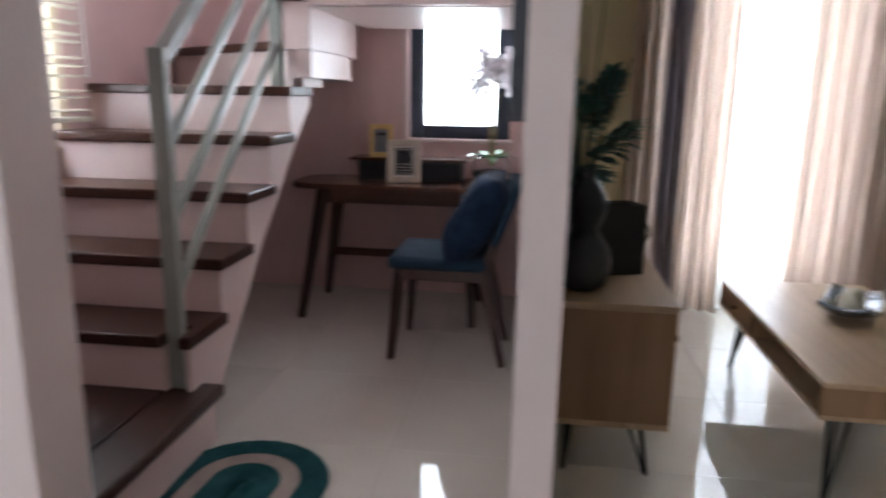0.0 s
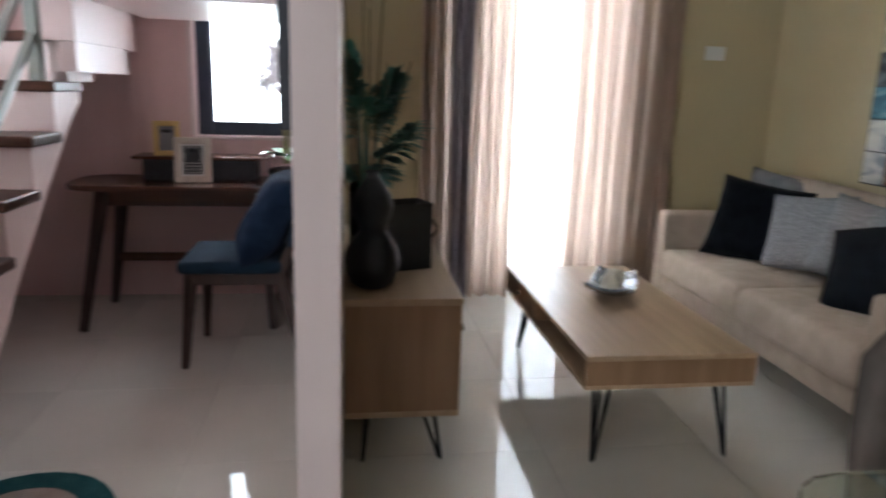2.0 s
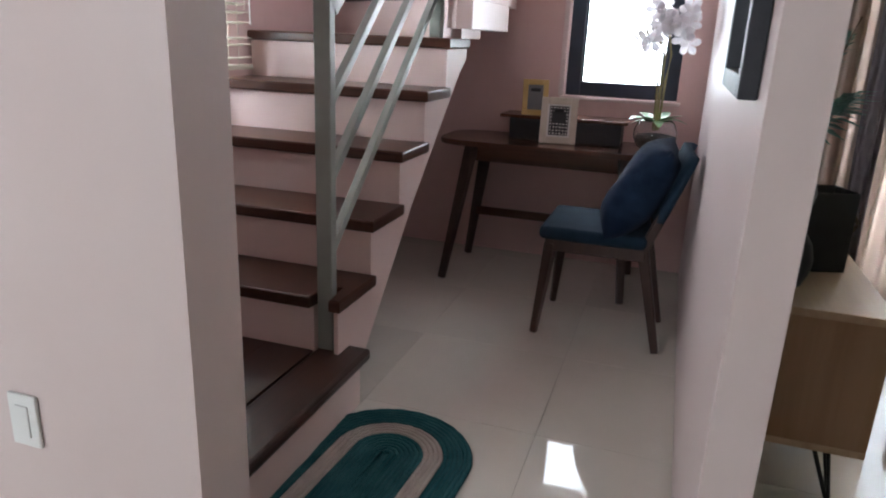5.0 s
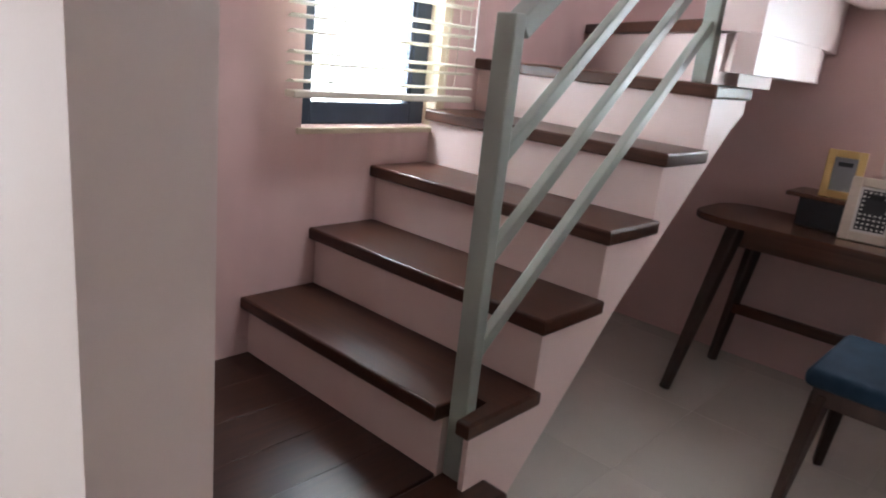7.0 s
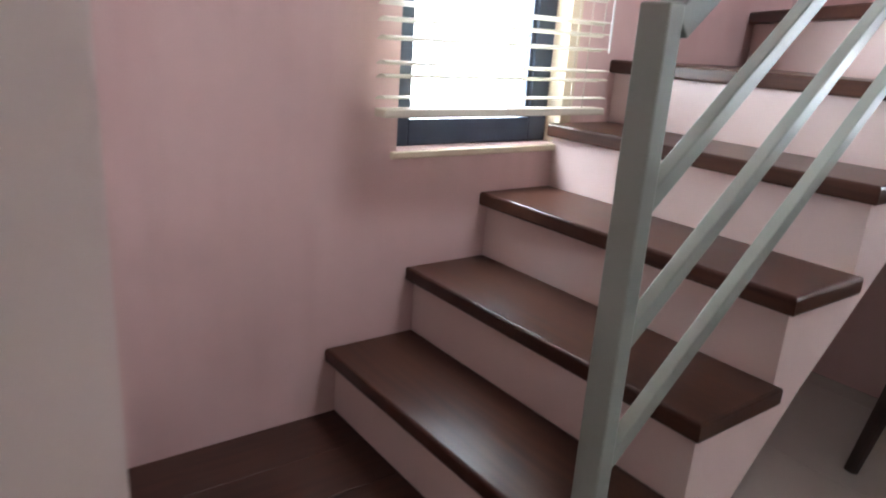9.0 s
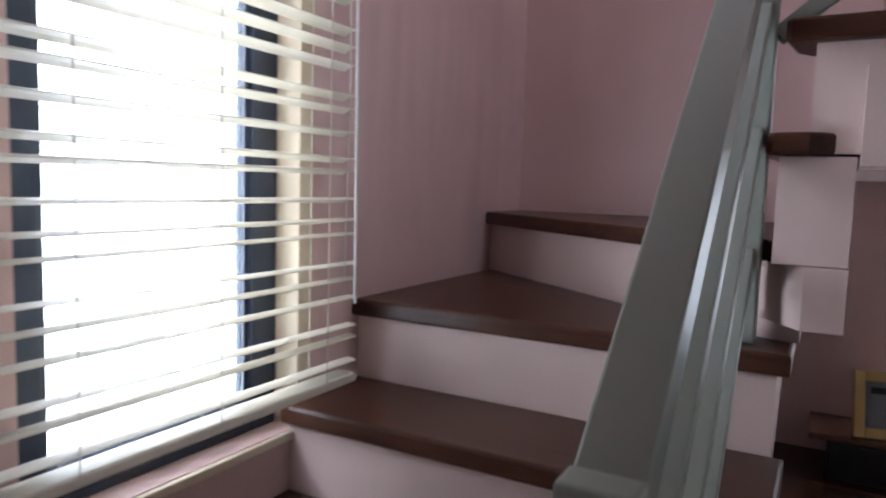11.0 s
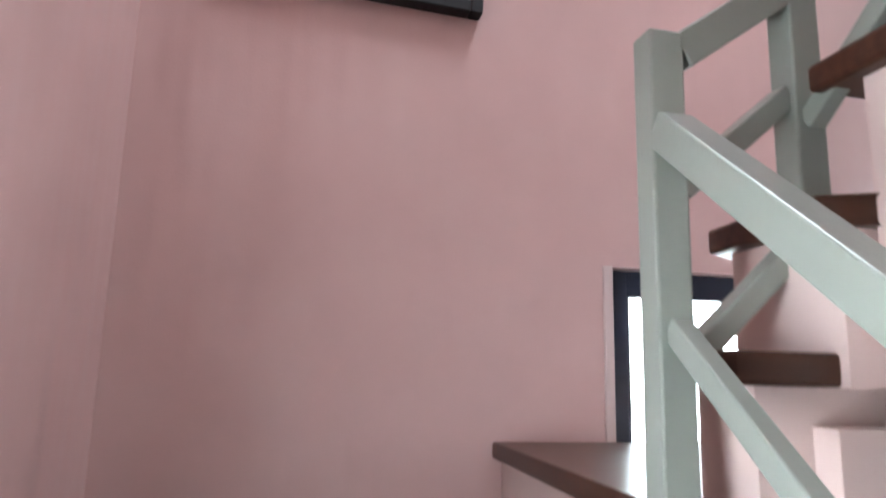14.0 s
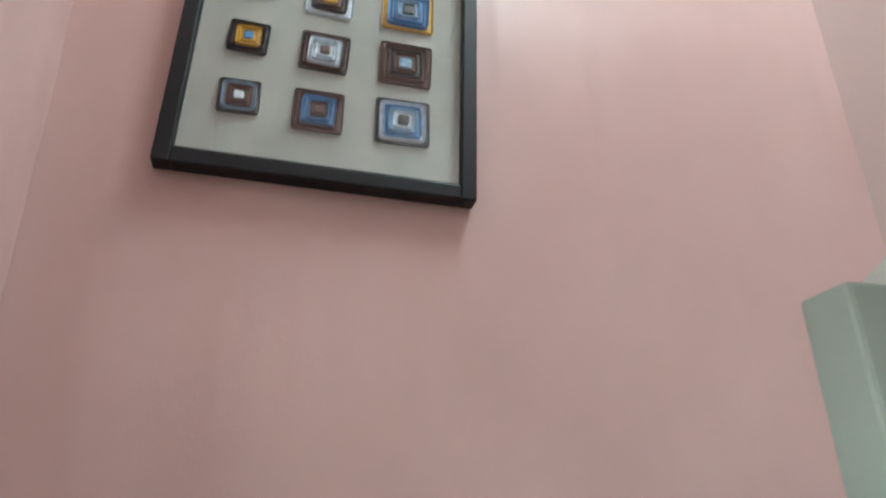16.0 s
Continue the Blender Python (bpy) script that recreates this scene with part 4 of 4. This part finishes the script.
for x0, x1, y0, y1 in ((-bw / 2, bw / 2, -bd / 2, -bd / 2 + 0.004), (-bw / 2, bw / 2, bd / 2 - 0.004, bd / 2), (-bw / 2, -bw / 2 + 0.004, -bd / 2 + 0.004, bd / 2 - 0.004), (bw / 2 - 0.004, bw / 2, -bd / 2 + 0.004, bd / 2 - 0.004)):
    part("side_panel", box(bmesh.new(), x0, x1, y0, y1, 0, bh, 0.001), BLACK, bag)
part("base_panel", box(bmesh.new(), -bw / 2 + 0.004, bw / 2 - 0.004, -bd / 2 + 0.004, bd / 2 - 0.004, 0, 0.004), BLACK, bag)
part("handle", tube(bmesh.new(), [(bw / 2 + 0.002 + 0.055 * math.sin(math.pi * i / 14) * (1 + 0.1 * math.sin(i)), 0.01 + 0.006 * math.sin(i), 0.19 - 0.115 * i / 14) for i in range(15)], 0.0055, 7), STALK, bag, "braided brown loop handle", True)

table = thing("coffee_table", "light oak coffee table with an open compartment and black hairpin legs", "coffee table")
TX0, TX1, TY0, TY1, TZ0, TZ1 = 2.88, 3.465, 1.65, 2.80, 0.288, 0.402
# top in the oak paled for window light, ends in the shaded tone
part("top", box(bmesh.new(), TX0, TX1, TY0, TY1, TZ1 - 0.016, TZ1, 0.002), OAK_LIT, table, "light oak top, paled in its colour for the window light")
part("bottom", box(bmesh.new(), TX0, TX1, TY0, TY1, TZ0, TZ0 + 0.014, 0.002), OAK_LIT, table)
for y in (TY0, TY1 - 0.016):
    part("end_panel", box(bmesh.new(), TX0, TX1, y, y + 0.016, TZ0 + 0.014, TZ1 - 0.016, 0.001), OAKZ_SHADED, table)
part("divider", box(bmesh.new(), TX0 + 0.01, TX1 - 0.02, 2.30, 2.316, TZ0 + 0.014, TZ1 - 0.016), OAKZ_SHADED, table)
part("rear_panel", box(bmesh.new(), TX1 - 0.014, TX1, TY0 + 0.016, TY1 - 0.016, TZ0 + 0.014, TZ1 - 0.016, 0.001), OAKZ_SHADED, table)
dr = part("drawer_front", box(bmesh.new(), TX0 + 0.002, TX0 + 0.016, 2.318, TY1 - 0.018, TZ0 + 0.016, TZ1 - 0.018, 0.001), OAKZ_SHADED, table)
part("knob", lathe(bmesh.new(), [(0.006, 0), (0.01, 0.006), (0.009, 0.014), (0.0, 0.016)], 12), STEEL, dr).matrix_world = pose(TX0 + 0.002, 2.55, 0.345, 0, -90, 0)
for x, dx in ((TX0 + 0.09, -0.6), (TX1 - 0.07, 0.6)):
    for y, dy in ((TY0 + 0.09, -0.9), (TY1 - 0.09, 0.9)):
        hairpin(table, x, y, TZ0, dx, dy, 0.055)

bowl = thing("decor_bowl", "silvered leaf-shaped dish on the coffee table", "bowl", pose(3.22, 2.33, TZ1 + 0.001, 0, 0, 60))
bm = bmesh.new()
n = 14
top = [[None] * (n + 1) for _ in range(n + 1)]
for s, dz in ((0, 0.0), (1, -0.006)):
    g = []
    for i in range(n + 1):
        u = 2 * i / n - 1
        g.append([bm.verts.new((0.155 * u, 0.10 * (1 - 0.15 * u * u) * (2 * j / n - 1), 0.008 + 0.055 * abs(u) ** 2.4 + 0.028 * (2 * j / n - 1) ** 2 * (1 - 0.4 * u * u) + dz)) for j in range(n + 1)])
    for i in range(n):
        for j in range(n):
            bm.faces.new((g[i][j], g[i + 1][j], g[i + 1][j + 1], g[i][j + 1])).smooth = True
    top[s] = g
edge = [(i, 0) for i in range(n)] + [(n, j) for j in range(n)] + [(i, n) for i in range(n, 0, -1)] + [(0, j) for j in range(n, 0, -1)]
for a, b in zip(edge, edge[1:] + edge[:1]):
    bm.faces.new((top[0][a[0]][a[1]], top[1][a[0]][a[1]], top[1][b[0]][b[1]], top[0][b[0]][b[1]]))
part("dish", bm, SILVER, bowl)
bm = bmesh.new()
for i in range(40):
    a, r = rng.uniform(0, 6.28), rng.uniform(0, 1) ** 0.5
    bmesh.ops.create_icosphere(bm, subdivisions=1, radius=rng.uniform(0.005, 0.009), matrix=Matrix.Translation((0.10 * r * math.cos(a), 0.05 * r * math.sin(a), 0.017 + 0.012 * r)))
tagged(part("pebbles", bm, SOIL, bowl, "grey pebbles"), kind="stuff")
for i, (dx, dy, dz, r) in enumerate(((0.062, 0.0, 0.052, 0.042), (-0.008, 0.005, 0.05, 0.041), (-0.072, -0.003, 0.058, 0.041))):
    bm = bmesh.new()
    bmesh.ops.create_uvsphere(bm, u_segments=28, v_segments=18, radius=r)
    for v in bm.verts:
        v.co *= 1 + 0.012 * noise.noise(v.co * 60)
    b = part("rattan_ball", bm, BALL, None, "", True)
    b.matrix_world = bowl.matrix_world @ Matrix.Translation((dx, dy, dz))
    tagged(b, "cream woven decorative ball in the dish", "ball", "balls in the dish")

sofa = thing("sofa", "beige upholstered three-seat sofa with low arms and scatter cushions", "sofa")
SX0, SX1, SY0, SY1 = 3.84, 4.66, 1.55, 3.27


def soft(name, x0, x1, y0, y1, z0, z1, r, label="", puff=0.0, material=BEIGE):
    bm = box(bmesh.new(), x0, x1, y0, y1, z0, z1, r, 4)
    if puff:
        bmesh.ops.subdivide_edges(bm, edges=[e for e in bm.edges if e.calc_length() > 0.12], cuts=6, use_grid_fill=True)
        for v in bm.verts:
            u, w = 2 * (v.co.x - x0) / (x1 - x0) - 1, 2 * (v.co.y - y0) / (y1 - y0) - 1
            if v.co.z > (z0 + z1) / 2:
                v.co.z += puff * max(0, 1 - u * u) * max(0, 1 - w * w)
    return part(name, bm, material, sofa, label, True)


soft("base", SX0 + 0.02, SX1, SY0 + 0.02, SY1 - 0.02, 0.15, 0.245, 0.015)
soft("arm", SX0, SX1, SY0, SY0 + 0.11, 0.15, 0.605, 0.028, "low beige armrest")
soft("arm", SX0, SX1, SY1 - 0.11, SY1, 0.15, 0.605, 0.028, "low beige armrest")
mid = (SY0 + SY1) / 2
for a, b in ((SY0 + 0.112, mid - 0.002), (mid + 0.002, SY1 - 0.112)):
    soft("seat_cushion", SX0 - 0.01, SX1 - 0.2, a, b, 0.247, 0.405, 0.035, "plump beige seat cushion", 0.025)
soft("back_frame", SX1 - 0.1, SX1, SY0 + 0.11, SY1 - 0.11, 0.245, 0.66, 0.02)
for a, b in ((SY0 + 0.115, mid - 0.003), (mid + 0.003, SY1 - 0.115)):
    bm = box(bmesh.new(), -0.085, 0.085, a, b, 0, 0.42, 0.05, 5)
    bmesh.ops.transform(bm, matrix=Matrix.Translation((SX1 - 0.19, 0, 0.395)) @ Matrix.Rotation(radians(10), 4, "Y"), verts=bm.verts[:])
    for v in bm.verts:
        w = 2 * (v.co.y - a) / (b - a) - 1
        v.co.z += 0.012 * (1 - w * w) + 0.006 * math.sin(9 * w)
    part("back_cushion", bm, BEIGE, sofa, "beige back cushion", True)
for x in (SX0 + 0.08, SX1 - 0.08):
    for y in (SY0 + 0.1, SY1 - 0.1):
        part("leg", bar(bmesh.new(), (x, y, 0.15), (x, y, 0.0), 0.045, 0.045, 0.004, 0.7), STEEL, sofa, "short black leg")


def scatter(label, m, w, material, seed, d=0.14):
    tagged(part("scatter_cushion", cushion(bmesh.new(), w, w, d, m, 0.12, seed), material), label, "cushion", "cushions on the sofa")


KNIT = surface("dotted_knit", (0.17, 0.175, 0.19), (0.40, 0.40, 0.41), 0.85, 170, 300, 0.4, contrast=(0.42, 0.58))
scatter("grey satin scatter cushion behind the black one", pose(4.40, 3.0, 0.62, -16, 8, -50), 0.44, GREY, 1)
scatter("black velvet scatter cushion leaning on the far arm", pose(4.19, 2.88, 0.60, -24, 8, -40), 0.44, NAVY, 2)
scatter("grey scatter cushion with a fine white dotted knit", pose(4.29, 2.62, 0.60, -24, -6, -58), 0.39, KNIT, 3)
scatter("pale grey dotted scatter cushion on the sofa", pose(4.35, 2.34, 0.61, -22, 8, -66), 0.39, KNIT, 4)
scatter("black ribbed velvet scatter cushion tilted on the sofa", pose(4.20, 2.03, 0.575, -40, -16, -62), 0.45, NAVY, 5)
scatter("charcoal satin scatter cushion leaning on the near arm", pose(4.40, 1.84, 0.575, -32, 12, -70), 0.44, GREY, 6)

art = thing("patchwork_painting", "large square canvas of painted patches in teal, white and rust", "painting")
AY0, AY1, AZ0, AZ1, AX = 1.78, 2.83, 0.82, 2.08, 4.718
part("canvas", box(bmesh.new(), AX - 0.034, AX, AY0, AY1, AZ0, AZ1, 0.002), INK, art, "dark canvas edge")


def daub(name, a, b, c):
    """Streaky brushwork of three colours."""
    m, n, l, bs = base(name, 0.5)
    tc, mp, nz, ramp, info, add = (n.new("ShaderNode" + k) for k in ("TexCoord", "Mapping", "TexNoise", "ValToRGB", "ObjectInfo", "VectorMath"))
    mp.inputs["Scale"].default_value = (1, 1.0, 2.2)
    l.new(tc.outputs["Object"], mp.inputs[0]), l.new(info.outputs["Random"], add.inputs[1])
    add.operation = "MULTIPLY_ADD"
    add.inputs[0].default_value, add.inputs[1].default_value = (37, 19, 53), (1, 1, 1)
    l.new(info.outputs["Random"], add.inputs[1]), l.new(mp.outputs[0], add.inputs[2]), l.new(add.outputs[0], nz.inputs[0])
    nz.inputs["Scale"].default_value, nz.inputs["Detail"].default_value, nz.inputs["Distortion"].default_value = 9, 8, 0.6
    e = ramp.color_ramp.elements
    e[0].position, e[0].color, e[1].position, e[1].color = 0.36, (*a, 1), 0.66, (*c, 1)
    k = ramp.color_ramp.elements.new(0.5)
    k.color = (*b, 1)
    bp = n.new("ShaderNodeBump")
    bp.inputs["Strength"].default_value = 0.5
    bp.inputs["Distance"].default_value = 0.004
    l.new(nz.outputs[0], ramp.inputs[0]), l.new(ramp.outputs[0], bs.inputs["Base Color"]), l.new(nz.outputs[0], bp.inputs["Height"]), l.new(bp.outputs[0], bs.inputs["Normal"])
    return m


DAUB = [daub("daub_white", (0.30, 0.34, 0.38), (0.60, 0.60, 0.58), (0.74, 0.73, 0.68)), daub("daub_teal", (0.03, 0.10, 0.14), (0.08, 0.24, 0.31), (0.35, 0.48, 0.52)),
        daub("daub_blue", (0.04, 0.06, 0.09), (0.14, 0.24, 0.32), (0.50, 0.58, 0.62)), daub("daub_rust", (0.05, 0.04, 0.045), (0.25, 0.10, 0.06), (0.36, 0.25, 0.2)),
        daub("daub_dark", (0.02, 0.025, 0.03), (0.06, 0.07, 0.09), (0.2, 0.24, 0.26)), daub("daub_cream", (0.35, 0.33, 0.28), (0.60, 0.52, 0.33), (0.7, 0.66, 0.55))]
rng = random.Random(9)
order = [0, 3, 1, 0, 2, 1, 4, 0, 0, 3, 4, 2, 0, 1, 1, 5, 2, 0, 0, 4, 3, 4, 5, 4, 3, 0, 2, 1, 5, 3, 2, 5, 0, 2, 4, 1, 5, 4, 3, 2, 4, 0, 0, 1, 5, 2, 3, 0, 4]
NC, NR = 7, 8
for r in range(NR):
    for c in range(NC):
        y1 = AY1 - 0.006 - c * (AY1 - AY0 - 0.012) / NC
        z0 = AZ0 + 0.006 + r * (AZ1 - AZ0 - 0.012) / NR
        w, h = (AY1 - AY0 - 0.012) / NC, (AZ1 - AZ0 - 0.012) / NR
        j = rng.uniform(0.001, 0.004)
        part("patch", box(bmesh.new(), AX - 0.034 - rng.uniform(0.003, 0.006), AX - 0.034, y1 - w + j, y1 - j, z0 + rng.uniform(0.001, 0.004), z0 + h - 0.002, 0.0015, 1), DAUB[order[(r * NC + c) % len(order)]], art)

side_table = thing("side_table", "small dark side table beside the sofa", "side table")
part("tabletop", box(bmesh.new(), 4.02, 4.62, 1.0, 1.46, 0.445, 0.47, 0.004), WALNUTX, side_table)
for x in (4.06, 4.58):
    for y in (1.04, 1.42):
        part("leg", bar(bmesh.new(), (x, y, 0.445), (x, y, 0.0), 0.04, 0.04, 0.004, 0.8), WALNUT, side_table)
photo_frame("photo_frame", "white beaded photo frame with a black card on the side table", pose(4.12, 1.33, 0.471, 0, 0, -28), 0.16, 0.20, 0.032, PALE, INK)
photo_frame("photo_frame", "silver photo frame with a patterned print on the side table", pose(4.32, 1.36, 0.471, 0, 0, -20), 0.17, 0.23, 0.032, LIMED, INK, True)
lamp = thing("table_lamp", "white tapered shade table lamp on the side table", "lamp", pose(4.45, 1.20, 0.471))
part("lamp_foot", lathe(bmesh.new(), [(0.07, 0.0), (0.07, 0.012), (0.03, 0.03), (0.02, 0.10), (0.045, 0.18), (0.05, 0.25), (0.02, 0.33), (0.012, 0.42), (0.0, 0.42)], 24), PALE, lamp, "turned pale lamp foot", True)
part("shade", lathe(bmesh.new(), [(0.19, 0.40), (0.12, 0.68), (0.117, 0.68), (0.187, 0.40)], 36, cap=False), SHADE, lamp, "white fabric shade", True)

# ---- dining corner ----
def dining_chair(m):
    c = thing("dining_chair", "taupe upholstered dining chair with a curved back at the glass table", "chair", m)
    bm = bmesh.new()
    cells = 12
    f, b = [], []
    for i in range(cells + 1):
        u = 2 * i / cells - 1
        ff, bb = [], []
        for j in range(cells + 1):
            v = j / cells
            half = 0.245 * (1 - 0.05 * v) * (1 - 0.10 * max(0, v - 0.7) / 0.3 * 0.5)
            drop = 0.045 * max(0, abs(u) - 0.72) ** 1.0 / 0.28 * v
            x, y, z = u * half, 0.21 + 0.07 * v - 0.05 * u * u, 0.46 + (0.41 - drop) * v
            ff.append(bm.verts.new((x, y - 0.028, z))), bb.append(bm.verts.new((x, y + 0.028, z)))
        f.append(ff), b.append(bb)
    for g in (f, b):
        for i in range(cells):
            for j in range(cells):
                bm.faces.new((g[i][j], g[i + 1][j], g[i + 1][j + 1], g[i][j + 1]))
    rim = [(i, 0) for i in range(cells)] + [(cells, j) for j in range(cells)] + [(i, cells) for i in range(cells, 0, -1)] + [(0, j) for j in range(cells, 0, -1)]
    for p, q in zip(rim, rim[1:] + rim[:1]):
        bm.faces.new((f[p[0]][p[1]], b[p[0]][p[1]], b[q[0]][q[1]], f[q[0]][q[1]]))
    bmesh.ops.bevel(bm, geom=[e for e in bm.edges if e.calc_face_angle(0) > 1.0], offset=0.016, segments=3, affect="EDGES", profile=0.5)
    part("backrest", bm, TAUPE, c, "curved taupe fabric back", True)
    part("seat", box(bmesh.new(), -0.235, 0.235, -0.24, 0.2, 0.40, 0.48, 0.03, 4), TAUPE, c, "taupe fabric seat", True)
    for x, y, fx, fy in ((-0.2, -0.2, -0.21, -0.22), (0.2, -0.2, 0.21, -0.22), (-0.2, 0.19, -0.21, 0.25), (0.2, 0.19, 0.21, 0.25)):
        part("leg", bar(bmesh.new(), (x, y, 0.41), (fx, fy, 0), 0.045, 0.045, 0.005, 0.65), WALNUT, c, "tapered dark leg")
    return c


dining_chair(pose(3.14, 0.34, 0, 0, 0, -4))
dt = thing("dining_table", "glass-topped dining table with rounded corners on dark legs", "dining table")
pts = []
for cx, cy, a0 in ((3.82, -0.55, -90), (3.82, 0.32, 0), (2.755, 0.32, 90), (2.755, -0.55, 180)):
    pts += [(cx + 0.095 * math.cos(radians(a0 + t)), cy + 0.095 * math.sin(radians(a0 + t))) for t in range(0, 91, 10)]
part("glass_top", prism(bmesh.new(), pts, 0.735, 0.745, 0.0025), TABLEGLASS, dt, "clear glass top with a green edge")
part("under_frame", box(bmesh.new(), 3.05, 3.7, -0.42, -0.08, 0.685, 0.733, 0.004), WALNUTX, dt)
for x in (3.1, 3.65):
    for y in (-0.38, -0.12):
        part("leg", bar(bmesh.new(), (x, y, 0.70), (x, y, 0), 0.06, 0.06, 0.005, 0.75), WALNUT, dt)

# ---- floor tiles ----
S = 0.6
me_tile = part("tile", box(bmesh.new(), 0, S - 0.0014, 0, S - 0.0014, -0.004, 0.0, 0.0004, 1), TILE, floor)
meshes = {}
x = -2.0
first = True
for i in range(12):
    for j in range(12):
        x0, y0 = -2.0 + i * S, -3.0 + j * S
        w, h = round(min(S, 4.72 - x0), 4), round(min(S, YF - y0), 4)
        if w < 0.02 or h < 0.02 or (x0 + w < -0.1 and y0 > 0.9):
            continue
        if (w, h) == (S, S):
            if first:
                me_tile.location, first = (x0, y0, 0), False
                continue
            o = new("tile", me_tile.data)
            o.parent = floor
        else:
            o = part("tile", box(bmesh.new(), 0, w - 0.0014, 0, h - 0.0014, -0.004, 0.0, 0.0004, 1), TILE, floor)
        o.location = (x0, y0, 0)
